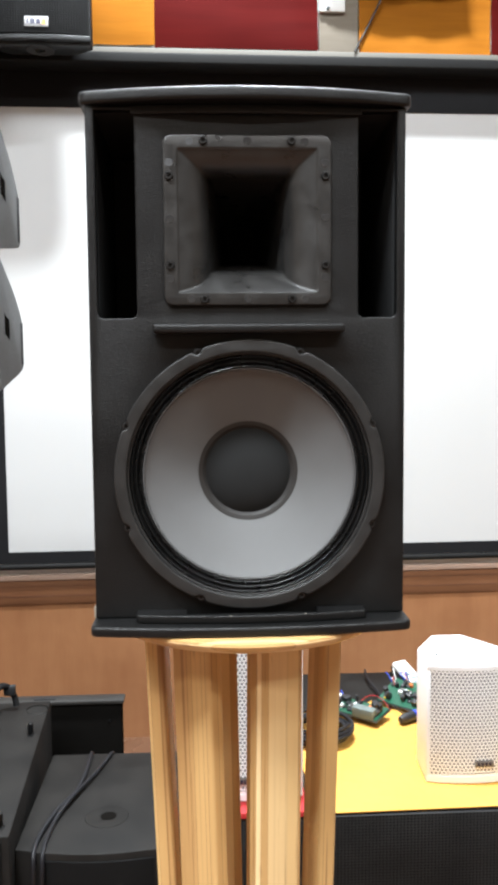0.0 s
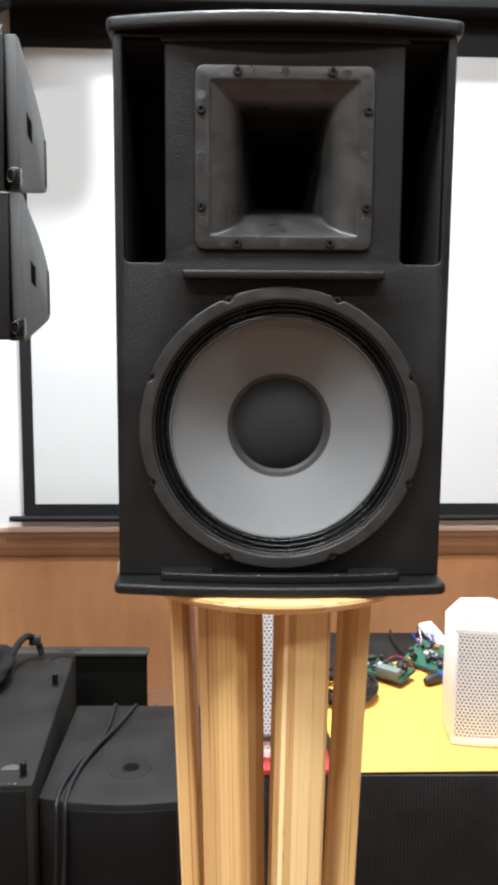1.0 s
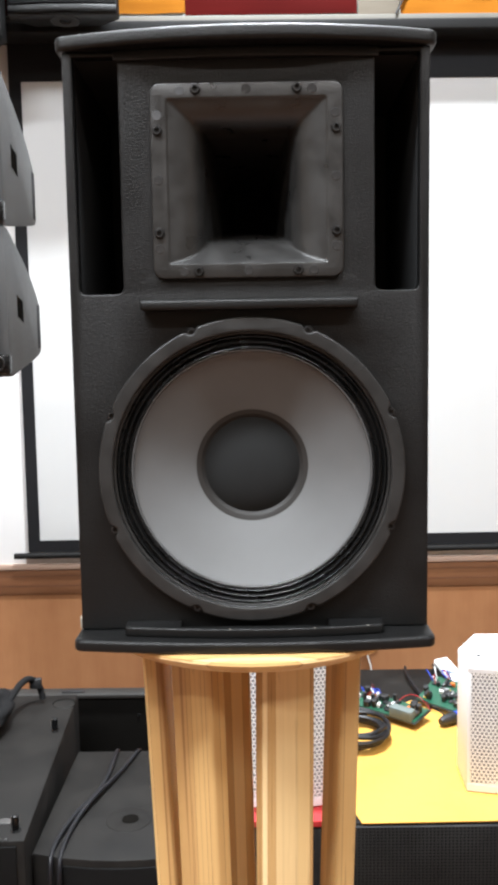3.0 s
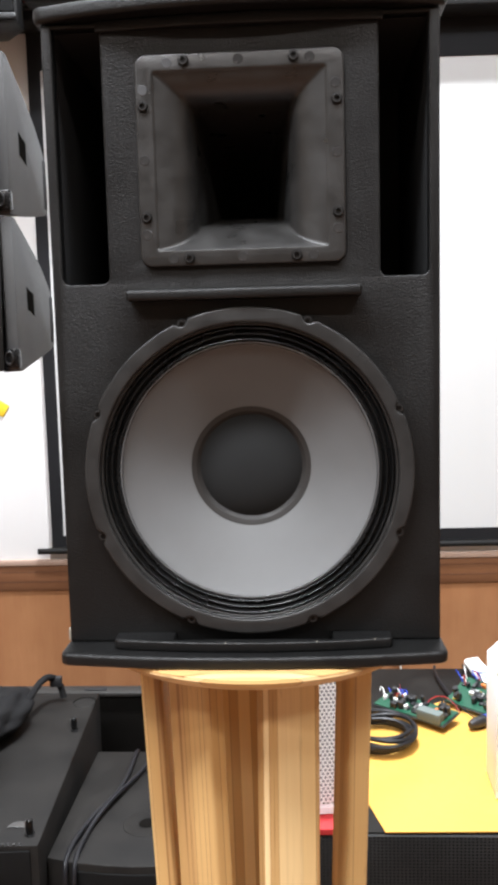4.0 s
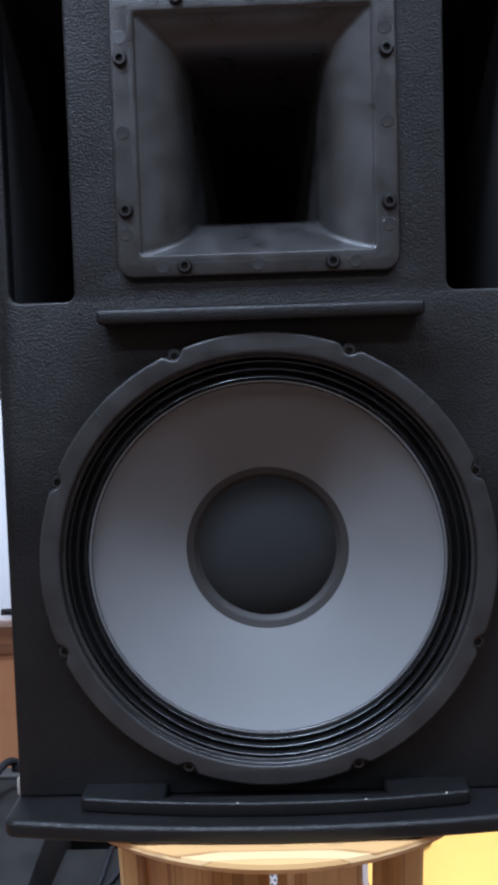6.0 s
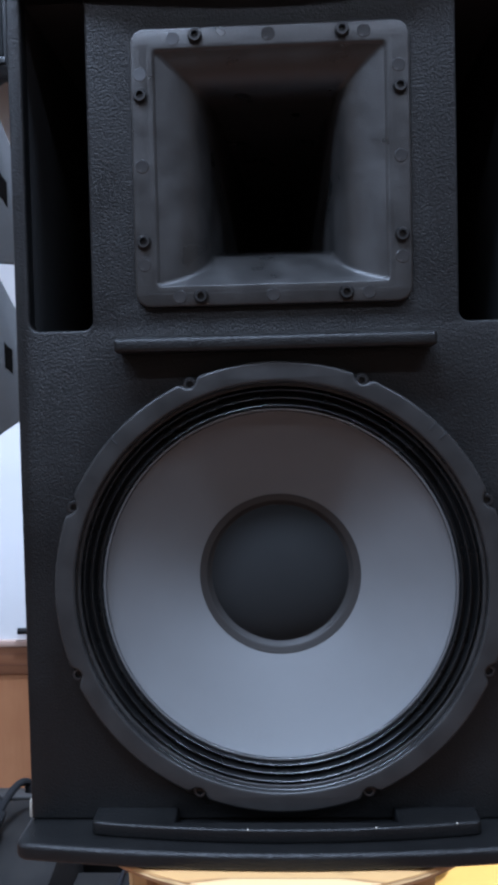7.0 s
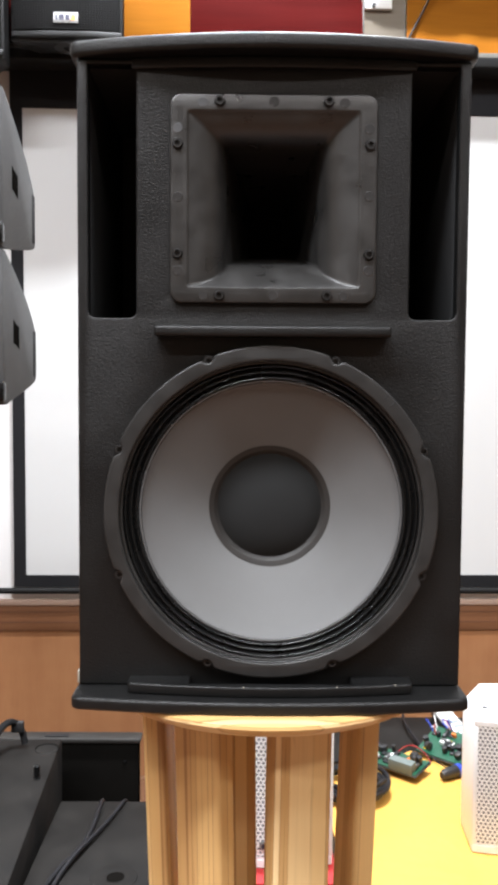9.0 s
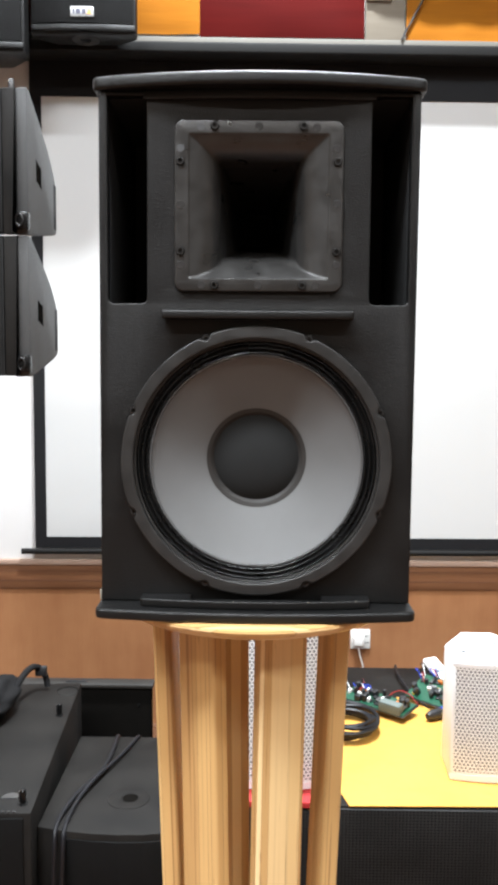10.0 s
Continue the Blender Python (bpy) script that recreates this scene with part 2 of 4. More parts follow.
CHROME = surface("dull_zinc", (0.16, 0.16, 0.16), (0.26, 0.26, 0.255), 0.38, 30, 300, 0.1, 0.0003, metal=1.0)
PCB_GREEN = surface("green_circuit_board", (0.006, 0.050, 0.028), (0.012, 0.085, 0.045), 0.35, 60, 300)
COPPER = surface("copper_winding", (0.30, 0.11, 0.04), (0.42, 0.17, 0.06), 0.35, 80, 700, 0.5, 0.0006, metal=0.7)
ALU = surface("grey_heatsink", (0.105, 0.13, 0.122), (0.15, 0.175, 0.165), 0.6, 30, 200, spec=0.2)
BLUE = surface("blue_wire_plastic", (0.012, 0.035, 0.33), (0.02, 0.06, 0.45), 0.4, 30, 200)
RED_WIRE = surface("red_wire_plastic", (0.26, 0.008, 0.014), (0.36, 0.014, 0.02), 0.4, 30, 200)
# Grey that stands for the dim space behind the holes; also the buttons.
INNER_GREY = surface("grille_cavity_grey", (0.20, 0.225, 0.25), (0.27, 0.295, 0.32), 0.8, 20, 300)
CREAM = surface("cream_plastic", (0.26, 0.24, 0.20), (0.33, 0.31, 0.26), 0.5, 30, 200)
YELLOW_TAPE = surface("yellow_tape", (0.70, 0.45, 0.02), (0.8, 0.55, 0.04), 0.4, 30, 200)
BLACK_PLASTIC = surface("black_plastic", (0.010, 0.010, 0.011), (0.022, 0.022, 0.023), 0.4, 20, 300)
GREY_LID = surface("grey_case_edge", (0.014, 0.0125, 0.011), (0.024, 0.022, 0.0195), 0.55, 6, 200)
BAG = surface("black_nylon", (0.005, 0.005, 0.0055), (0.012, 0.0115, 0.0115), 0.8, 12, 500, 0.4, 0.001, spec=0.12)
BADGE = surface("silver_badge", (0.30, 0.30, 0.30), (0.38, 0.38, 0.38), 0.3, 60, 300, metal=0.3)
BADGE_PLATE = surface("grey_badge", (0.16, 0.155, 0.15), (0.21, 0.205, 0.20), 0.4, 60, 300, metal=0.2)
BADGE_DARK = surface("badge_dark_print", (0.012, 0.012, 0.035), (0.022, 0.022, 0.05), 0.4, 60, 300)
BADGE_ORANGE = surface("badge_orange_print", (0.60, 0.22, 0.04), (0.7, 0.3, 0.06), 0.4, 60, 300)
ORANGE_CAP = surface("orange_capacitor", (0.55, 0.12, 0.02), (0.68, 0.18, 0.03), 0.35, 60, 300)


# ---- builders ----
OFFSET = {}


def thing(name, at, label, category, group="", local=False, kind=""):
    """An Empty at the base of a thing; parts are given in world metres unless local."""
    e = new(name)
    e.empty_display_size = 0.05
    m = at if isinstance(at, Matrix) else Matrix.Translation(at)
    e.matrix_basis = m
    OFFSET[e.name] = Matrix.Identity(4) if local else m.inverted()
    return tagged(e, label, category, group, kind)


def finish(me, mat, angle=35.0):
    me.materials.append(mat)
    me.polygons.foreach_set("use_smooth", [True] * len(me.polygons))
    me.set_sharp_from_angle(angle=radians(angle))
    return me


def mesh_of(bm, mat, angle=35.0):
    me = bpy.data.meshes.new("mesh")
    bm.normal_update()
    bm.to_mesh(me)
    bm.free()
    return finish(me, mat, angle)


def part(name, bm, mat, parent=None, label="", m=None, angle=35.0):
    """One mesh object under a thing or a part; bm is a bmesh or a ready mesh."""
    me = bm if isinstance(bm, bpy.types.Mesh) else mesh_of(bm, mat, angle)
    if not me.materials:
        finish(me, mat, angle)
    me.name = name
    ob = new(name, me)
    if parent:
        ob.parent = parent
        ob.matrix_parent_inverse = OFFSET.get(parent.name, Matrix.Identity(4))
    if m is not None:
        ob.matrix_basis = m
    if label:
        ob["label"] = label
    return ob


def box(x0, x1, y0, y1, z0, z1, bevel=0.0, seg=2):
    bm = bmesh.new()
    bmesh.ops.create_cube(bm, size=1)
    for v in bm.verts:
        v.co = Vector((x0 if v.co.x < 0 else x1, y0 if v.co.y < 0 else y1, z0 if v.co.z < 0 else z1))
    if bevel:
        bmesh.ops.bevel(bm, geom=bm.edges[:], offset=bevel, segments=seg, affect="EDGES", profile=0.5)
    return bm


def add(bm, other):
    """Join another bmesh into bm."""
    me = bpy.data.meshes.new("tmp")
    other.to_mesh(me)
    other.free()
    bm.from_mesh(me)
    bpy.data.meshes.remove(me)
    return bm


def solid(points, push, bevel=0.0, seg=2):
    """A polygon pushed along a vector, with rounded edges."""
    bm = bmesh.new()
    face = bm.faces.new([bm.verts.new(p) for p in points])
    out = bmesh.ops.extrude_face_region(bm, geom=[face])
    bmesh.ops.translate(bm, verts=[g for g in out["geom"] if isinstance(g, bmesh.types.BMVert)], vec=Vector(push))
    bmesh.ops.recalc_face_normals(bm, faces=bm.faces[:])
    if bevel:
        bmesh.ops.bevel(bm, geom=bm.edges[:], offset=bevel, segments=seg, affect="EDGES", profile=0.5)
    return bm


def lathe(profile, steps=96, axis="Y", at=(0, 0, 0), close=False):
    """Turn (radius, height) points round an axis; for Y the height runs along y."""
    bm = bmesh.new()
    rings = []
    for r, h in profile:
        ring = []
        for k in range(steps):
            a = 2 * math.pi * k / steps
            p = (r * math.cos(a), h, r * math.sin(a)) if axis == "Y" else (r * math.cos(a), r * math.sin(a), h)
            ring.append(bm.verts.new(Vector(p) + Vector(at)))
        rings.append(ring)
    for p, q in zip(rings, rings[1:] + (rings[:1] if close else [])):
        for k in range(steps):
            bm.faces.new((p[k], p[(k + 1) % steps], q[(k + 1) % steps], q[k]))
    if not close:
        for ring in (rings[0], rings[-1]):
            if (ring[0].co - ring[steps // 2].co).length < 0.0006:
                bmesh.ops.remove_doubles(bm, verts=ring, dist=0.001)
    bmesh.ops.recalc_face_normals(bm, faces=bm.faces[:])
    return bm


def rod(r, h, steps=20, bevel=0.0):
    """An upright round bar from z = 0 to h."""
    b = min(bevel, r * 0.4)
    prof = [(0.0001, 0), (r - b, 0), (r, b), (r, h - b), (r - b, h), (0.0001, h)]
    return lathe(prof, steps, "Z")


def curve_mesh(cu, m=Matrix.Identity(4)):
    ob = new("curve_tmp", cu)
    bpy.context.view_layer.update()
    me = bpy.data.meshes.new_from_object(ob.evaluated_get(bpy.context.evaluated_depsgraph_get()))
    bpy.data.objects.remove(ob)
    me.transform(m)
    me.materials.clear()
    bm = bmesh.new()
    bm.from_mesh(me)
    bmesh.ops.remove_doubles(bm, verts=bm.verts[:], dist=1e-5)
    bm.to_mesh(me)
    bm.free()
    return me


def plate(loops, thick, bevel, m, res=2):
    """A flat board from an outline and holes, with rounded edges, laid by m (its face is local z)."""
    cu = bpy.data.curves.new("plate", "CURVE")
    cu.dimensions, cu.fill_mode = "2D", "BOTH"
    cu.extrude, cu.bevel_depth, cu.bevel_resolution, cu.offset = thick / 2 - bevel, bevel, res, -bevel
    for pts in loops:
        s = cu.splines.new("POLY")
        s.points.add(len(pts) - 1)
        for q, (x, y) in zip(s.points, pts):
            q.co = (x, y, 0, 1)
        s.use_cyclic_u = True
    return curve_mesh(cu, m)


def tube(points, r, res=3, smooth=True):
    """A round cable through points."""
    cu = bpy.data.curves.new("tube", "CURVE")
    cu.dimensions, cu.bevel_depth, cu.bevel_resolution, cu.resolution_u, cu.use_fill_caps = "3D", r, res, 8, True
    s = cu.splines.new("NURBS" if smooth else "POLY")
    s.points.add(len(points) - 1)
    for q, p in zip(s.points, points):
        q.co = (*p, 1)
    if smooth:
        s.use_endpoint_u, s.order_u = True, min(4, len(points))
    return curve_mesh(cu)


def rounded(x0, x1, y0, y1, r, n=5):
    """Outline of a rectangle with rounded corners."""
    pts = []
    for cx, cy, a0 in ((x1 - r, y1 - r, 0), (x0 + r, y1 - r, 90), (x0 + r, y0 + r, 180), (x1 - r, y0 + r, 270)):
        for k in range(n + 1):
            a = radians(a0 + 90 * k / n)
            pts.append((cx + r * math.cos(a), cy + r * math.sin(a)))
    return pts


def circle(cx, cy, r, n=96):
    return [(cx + r * math.cos(2 * math.pi * k / n), cy + r * math.sin(2 * math.pi * k / n)) for k in range(n)]


def perforated(u0, u1, v0, v1, pitch, hole, place):
    """A sheet of hexagonal cells, each with a six-sided hole, laid by place(u, v)."""
    bm = bmesh.new()
    rad, row, j = pitch / math.sqrt(3), pitch * math.sqrt(3) / 2, 0
    v = v0
    while v <= v1:
        u = u0 + (pitch / 2 if j % 2 else 0)
        while u <= u1:
            rings = []
            for r in (rad, hole / 2):
                rings.append([bm.verts.new(place(u + r * math.sin(math.pi / 3 * k), v + r * math.cos(math.pi / 3 * k))) for k in range(6)])
            for k in range(6):
                bm.faces.new((rings[0][k], rings[1][k], rings[1][(k + 1) % 6], rings[0][(k + 1) % 6]))
            u += pitch
        v += row
        j += 1
    return bm


UPRIGHT = Matrix.Rotation(radians(90), 4, "X")


def standing(y0, y1):
    """Lays a plate's outline as x and z, between depths y0 and y1."""
    return Matrix.Translation((0, (y0 + y1) / 2, 0)) @ UPRIGHT


def lying(z0, z1):
    return Matrix.Translation((0, 0, (z0 + z1) / 2))


# ---- the room ----
ROOM = pose(0, 2.53, 0, 0, 0, 1.6)


def fixed(name, bm, mat, label, category="", m=None):
    ob = part(name, bm, mat, None, "", m)
    return tagged(ob, label, category or name.split("_")[0], "", "structure")


fixed("floor", box(-5.5, 5.5, -9, 3.4, -0.1, 0), FLOOR, "dull brown floor", "floor")
# Ceiling, south, west and east walls are unseen; their tones set the bounced light.
fixed("ceiling", box(-5.5, 5.5, -9, 3.4, CEIL, CEIL + 0.1), CEILING, "unseen plain grey board ceiling", "ceiling")
fixed("wall_north", box(-5.6, 5.6, 0, 0.15, 0.0, CEIL), WALL, "white painted wall behind the projection screen", "wall", ROOM)
fixed("wall_south", box(-5.6, 5.6, -9.15, -9.0, 0, CEIL), FAR_WALL, "unseen brown panelled wall that closes the room", "wall")
fixed("wall_west", box(-5.65, -5.5, -9, 3.4, 0, CEIL), FAR_WALL, "unseen brown panelled wall that closes the room", "wall")
fixed("wall_east", box(5.5, 5.65, -9, 3.4, 0, CEIL), FAR_WALL, "unseen brown panelled wall that closes the room", "wall")
fixed("wainscot", box(-4.0, 4.0, -0.010, -0.001, 0.0, 0.6265), PANEL_WOOD, "orange-brown wood veneer wainscot panelling", "panelling", ROOM)
fixed("chair_rail", box(-4.0, 4.0, -0.017, -0.001, 0.627, 0.738, 0.004), RAIL_WOOD, "dark red-brown wooden chair rail", "rail", ROOM)
fixed("trim_rail_cap", box(-4.0, 4.0, -0.024, -0.0005, 0.7383, 0.763, 0.003), CAP_WOOD, "lighter wooden cap on the chair rail", "trim", ROOM)

# Raised strips of darker wood put in for the shade of two grooves.
for zc in (0.664, 0.708):
    fixed("trim_rail_groove", box(-4.0, 4.0, -0.0178, -0.0172, zc, zc + 0.0025), GROOVE, "dark strip along the chair rail drawn as a groove's shade", "trim", ROOM)

for lx, ly, power, tone, long, broad in LAMPS:
    cl = thing("ceiling_light", (lx, ly, CEIL - 0.07), "unseen slim white ceiling light panel with a frosted diffuser", "ceiling light", "ceiling lights")
    part("frame", plate([rounded(-long / 2 - 0.02, long / 2 + 0.02, -broad / 2 - 0.02, broad / 2 + 0.02, 0.01), rounded(-long / 2, long / 2, -broad / 2, broad / 2, 0.005)], 0.07, 0.003, Matrix.Translation((lx, ly, CEIL - 0.035))), WHITE_PLASTIC, cl)
    part("diffuser", box(lx - long / 2, lx + long / 2, ly - broad / 2, ly + broad / 2, CEIL - 0.06, CEIL - 0.04), WHITE_PLASTIC, cl)

# projection screen
ps = thing("projection_screen", ROOM @ Matrix.Translation((0, -0.03, 0.79)), "large white projection screen with black borders hung on the wall", "projection screen", local=True)
Z0 = 0.79
part("fabric", box(-0.941, 1.75, 0.012, 0.016, 0.866 - Z0, 2.774 - Z0), SCREEN, ps, "matte white screen fabric")
bb = box(-0.991, -0.941, 0.008, 0.018, 0.815 - Z0, 2.774 - Z0)
add(bb, box(1.75, 1.80, 0.008, 0.018, 0.815 - Z0, 2.774 - Z0))
add(bb, box(-0.941, 1.75, 0.008, 0.018, 0.815 - Z0, 0.866 - Z0))
add(bb, box(-0.991, 1.80, 0.008, 0.018, 2.774 - Z0, 2.9215 - Z0))
part("border", bb, BORDER, ps, "black fabric border")
part("weight_bar", tube([(-1.05, -0.004, 0.013), (1.85, -0.004, 0.013)], 0.013, 4, False), CASING, ps, "dark metal bar along the lower edge")
cs = box(-1.35, 2.1, -0.105, 0.028, 2.922 - Z0, 2.966 - Z0, 0.008, 4)
part("casing", cs, CASING, ps, "black enamelled roller casing")

# flags above the screen
def wavy(x0, x1, z0, z1, amp, phase):
    bm = bmesh.new()
    nx, nz = 24, 30
    grid = [[bm.verts.new((x0 + (x1 - x0) * i / nx, amp * math.sin(9.0 * k / nz + phase + 2.0 * i / nx) - 0.02 + 0.5 * amp * math.sin(17 * i / nx + phase), z0 + (z1 - z0) * k / nz)) for i in range(nx + 1)] for k in range(nz + 1)]
    for k in range(nz):
        for i in range(nx):
            bm.faces.new((grid[k][i], grid[k][i + 1], grid[k + 1][i + 1], grid[k + 1][i]))
    out = bmesh.ops.extrude_face_region(bm, geom=bm.faces[:])
    bmesh.ops.translate(bm, verts=[g for g in out["geom"] if isinstance(g, bmesh.types.BMVert)], vec=(0, 0.003, 0))
    bmesh.ops.recalc_face_normals(bm, faces=bm.faces[:])
    return bm


FLAGS = [(-1.7, -0.87, RED, "red"), (-0.865, -0.2645, ORANGE, "orange"), (-0.264, 0.436, RED, "dark red"), (0.615, 1.20, ORANGE, "orange"), (1.204, 1.9, RED, "dark red")]
for n, (x0, x1, mat, tone) in enumerate(FLAGS):
    fl = part("flag", wavy(x0, x1, 3.037 - 0.0085 * max(0, n - 1), 3.58, 0.006, n * 1.3), mat, None, "", ROOM)
    tagged(fl, tone + " satin flag cloth hung flat on the wall", "flag", "flags along the wall")
col = part("wall_panel", box(0.440, 0.611, -0.024, -0.001, 3.0225, 3.58, 0.004), BEIGE, None, "", ROOM)
tagged(col, "pale beige strip of panel between the flags", "panel")
fixed("trim_ledge", box(-1.7, 2.1, -0.034, -0.0005, 2.985, 3.022, 0.003), LEDGE, "narrow off-white ledge under the flags", "trim", ROOM)
sw = thing("wall_socket_box", ROOM @ Matrix.Translation((0.475, -0.024, 3.195)), "small white surface-mounted socket box", "socket", local=True)
part("body", box(-0.035, 0.075, -0.022, 0, -0.012, 0.075, 0.004), WHITE_PLASTIC, sw)
part("knob", lathe([(0.0001, -0.03), (0.008, -0.03), (0.009, -0.022)], 16, "Y"), BLACK_PLASTIC, sw)


def bracket_speaker(at, w, h, d, badge, turn=0.0):
    """A compact black wall loudspeaker on a bracket, with a perforated front and a bottom socket."""
    sp = thing("wall_speaker", ROOM @ pose(*at, 0, 0, turn), "compact black wall loudspeaker with a perforated steel front", "loudspeaker", "wall speakers", local=True)
    foot = [(-w / 2, 0, 0), (w / 2, 0, 0), (w / 2, d * 0.45, 0), (w * 0.3, d, 0), (-w * 0.3, d, 0), (-w / 2, d * 0.45, 0)]
    part("cabinet", solid(foot, (0, 0, h), 0.008), PAINT, sp)
    gb = solid([(-w / 2 + 0.012, 0.004, 0.036), (w / 2 - 0.012, 0.004, 0.036), (w / 2 - 0.012, -0.012, 0.036), (w * 0.2, -0.024, 0.036), (-w * 0.2, -0.024, 0.036), (-w / 2 + 0.012, -0.012, 0.036)], (0, 0, h - 0.056), 0.004)
    part("grille", gb, TOP_GRILLE, sp, "perforated black steel grille")
    lip = solid([(-w / 2 + 0.004, 0.004, 0.012), (w / 2 - 0.004, 0.004, 0.012), (w / 2 - 0.004, -0.010, 0.012), (w * 0.2, -0.022, 0.012), (-w * 0.2, -0.022, 0.012), (-w / 2 + 0.004, -0.010, 0.012)], (0, 0, 0.022), 0.004)
    part("lower_lip", lip, PAINT, sp)
    part("socket", lathe([(0.055, -0.0005), (0.055, -0.003), (0.022, -0.003), (0.020, 0.001), (0.018, 0.03), (0.0001, 0.03)], 32, "Z", (0, d * 0.45, 0)), DARK, sp)
    part("bracket", box(-0.03, 0.03, d, -at[1] - 0.002, h * 0.5, h * 0.5 + 0.05, 0.004), STEEL_BLACK, sp)
    if badge:
        bd = part("badge", box(-0.045, 0.045, -0.0285, -0.024, 0.058, 0.096, 0.0015), BADGE, sp, "silver badge with plain dark and orange bars")
        for k, (bx, bw) in enumerate(((-0.036, 0.007), (-0.024, 0.018), (-0.001, 0.016), (0.019, 0.017))):
            part("badge_bar", box(bx, bx + bw, -0.0295, -0.0284, 0.067, 0.087), BADGE_ORANGE if k == 3 else BADGE_DARK, bd)
    return sp


bracket_speaker((-0.706, -0.31, 2.917), 0.412, 0.62, 0.11, True)
bracket_speaker((-1.145, -0.36, 2.83), 0.445, 0.66, 0.18, False)
bracket_speaker((0.751, -0.115, 3.294), 0.576, 0.40, 0.085, False)
cb = part("cable", tube([(0.594, -0.040, 3.02), (0.62, -0.037, 3.075), (0.69, -0.037, 3.19), (0.73, -0.05, 3.30)], 0.0045), CABLE, None, "", ROOM)
tagged(cb, "thin black cable hanging down the flags", "cable")

ol = thing("wall_outlet", ROOM @ Matrix.Translation((0.475, -0.0105, 0.355)), "white square wall outlet with a plugged-in adapter and lead", "outlet", local=True)
part("faceplate", box(-0.045, 0.045, -0.010, 0, 0, 0.09, 0.003), WHITE_PLASTIC, ol)
pl = part("plug", box(-0.035, 0.012, -0.045, -0.0105, 0.020, 0.066, 0.008, 3), WHITE_PLASTIC, ol, "white plug")
part("lead", tube([(-0.012, -0.028, 0.022), (-0.008, -0.03, -0.01), (0.004, -0.028, -0.05), (0.02, -0.025, -0.10), (0.03, -0.03, -0.3)], 0.0035), WHITE_PLASTIC, pl)
for sx in (0.022, 0.032):
    part("slot", box(sx, sx + 0.004, -0.0108, -0.0100, 0.056, 0.066), BLACK_PLASTIC, ol)
    part("slot", box(sx, sx + 0.004, -0.0108, -0.0100, 0.024, 0.034), BLACK_PLASTIC, ol)
sg = part("wall_sign", box(-0.05, 0.05, -0.006, -0.0005, -0.028, 0.028, 0.001), YELLOW_TAPE, None, "", ROOM @ pose(-1.205, 0, 1.43, 0, 32, 0))
tagged(sg, "small yellow sticker on the white wall", "sticker")


# ---- wooden pedestal ----
BASE_Z, DISC_Z = 1.2695, 1.2415
PX, PY = 0.0, 0.165
st = thing("speaker_stand", (PX, PY, 0.0), "pedestal of laminated bamboo posts under a round top", "stand")
rim = [(0.0001, DISC_Z), (0.176, DISC_Z), (0.196, DISC_Z + 0.003), (0.213, DISC_Z + 0.009), (0.224, DISC_Z + 0.016), (0.2285, DISC_Z + 0.022), (0.228, BASE_Z - 0.002), (0.217, BASE_Z), (0.0001, BASE_Z)]
part("top", lathe(rim, 96, "Z", (PX, PY, 0)), BAMBOO_TOP, st, "round bamboo top with a rounded rim")
part("foot", lathe([(0.0001, 0), (0.20, 0), (0.207, 0.008), (0.207, 0.028), (0.19, 0.036), (0.0001, 0.036)], 72, "Z", (PX, PY, 0)), BAMBOO, st)
POST_H = DISC_Z - 0.036
sec = rounded(-0.038, 0.038, -0.0155, 0.0155, 0.0065, 5)
post = bmesh.new()
rings = []
for k in range(9):
    z = POST_H * k / 8
    rings.append([post.verts.new((x, y, z)) for x, y in sec])
for p, q in zip(rings, rings[1:]):
    for k in range(len(p)):
        post.faces.new((p[k], p[(k + 1) % len(p)], q[(k + 1) % len(p)], q[k]))
post.faces.new(rings[0][::-1])
post.faces.new(rings[-1])
post_mesh = mesh_of(post, BAMBOO)
HUB = Vector((-0.003, 0.165))
for px, py, turn in ((-0.1420, 0.163, -4), (-0.0775, 0.078, 0), (0.038, 0.058, 0), (0.1290, 0.177, 8), (0.043, 0.264, 0), (-0.050, 0.312, 0)):
    spoke = Vector((px, py)) - HUB
    a = math.atan2(spoke.y, spoke.x) + radians(turn)
    top = Vector((*(HUB + spoke * 1.045), DISC_Z))
    low = Vector((*(HUB + spoke * 0.72), 0.036))
    up = (top - low).normalized()
    side = Vector((-math.sin(a), math.cos(a), 0))
    out = side.cross(up).normalized()
    m = Matrix.Identity(4)
    for c, vec in enumerate((side, up.cross(side).normalized(), up, low)):
        for r in range(3):
            m[r][c] = vec[r]
    part("post", post_mesh, BAMBOO, st, m=m)

# ---- main loudspeaker ----
FRONT = 0.017          # face of the baffle
WF = 0.0105            # seat of the woofer frame
WZ, HZ = 1.49, 1.8442  # centres of woofer and horn
TOP0, TOP1 = 2.000, 2.0175
BOT1 = 1.2845
BACK = 0.44
sp = thing("pa_loudspeaker", (0, 0.17, BASE_Z), "black two-way stage loudspeaker without its grille, on a bamboo stand", "loudspeaker")
def slot_outline(x0, x1, z0, z1, r=0.008):
    """A tall opening, rounded at its lower corners only."""
    low = [(x0 + r * (1 - math.cos(radians(k))), z0 + r * (1 - math.sin(radians(k)))) for k in (0, 22, 45, 68, 90)]
    return [(x1, z1), (x0, z1)] + low + [(x0 + x1 - x, z) for x, z in reversed(low)]


slots = [slot_outline(-0.2100, -0.1555, 1.7115, 1.9945), slot_outline(0.1555, 0.2100, 1.7115, 1.9945)]
outline = rounded(-0.2222, 0.2222, BOT1 + 0.0005, TOP0 - 0.0005, 0.002, 2)
horn_hole = rounded(-0.103, 0.103, HZ - 0.103, HZ + 0.103, 0.004)
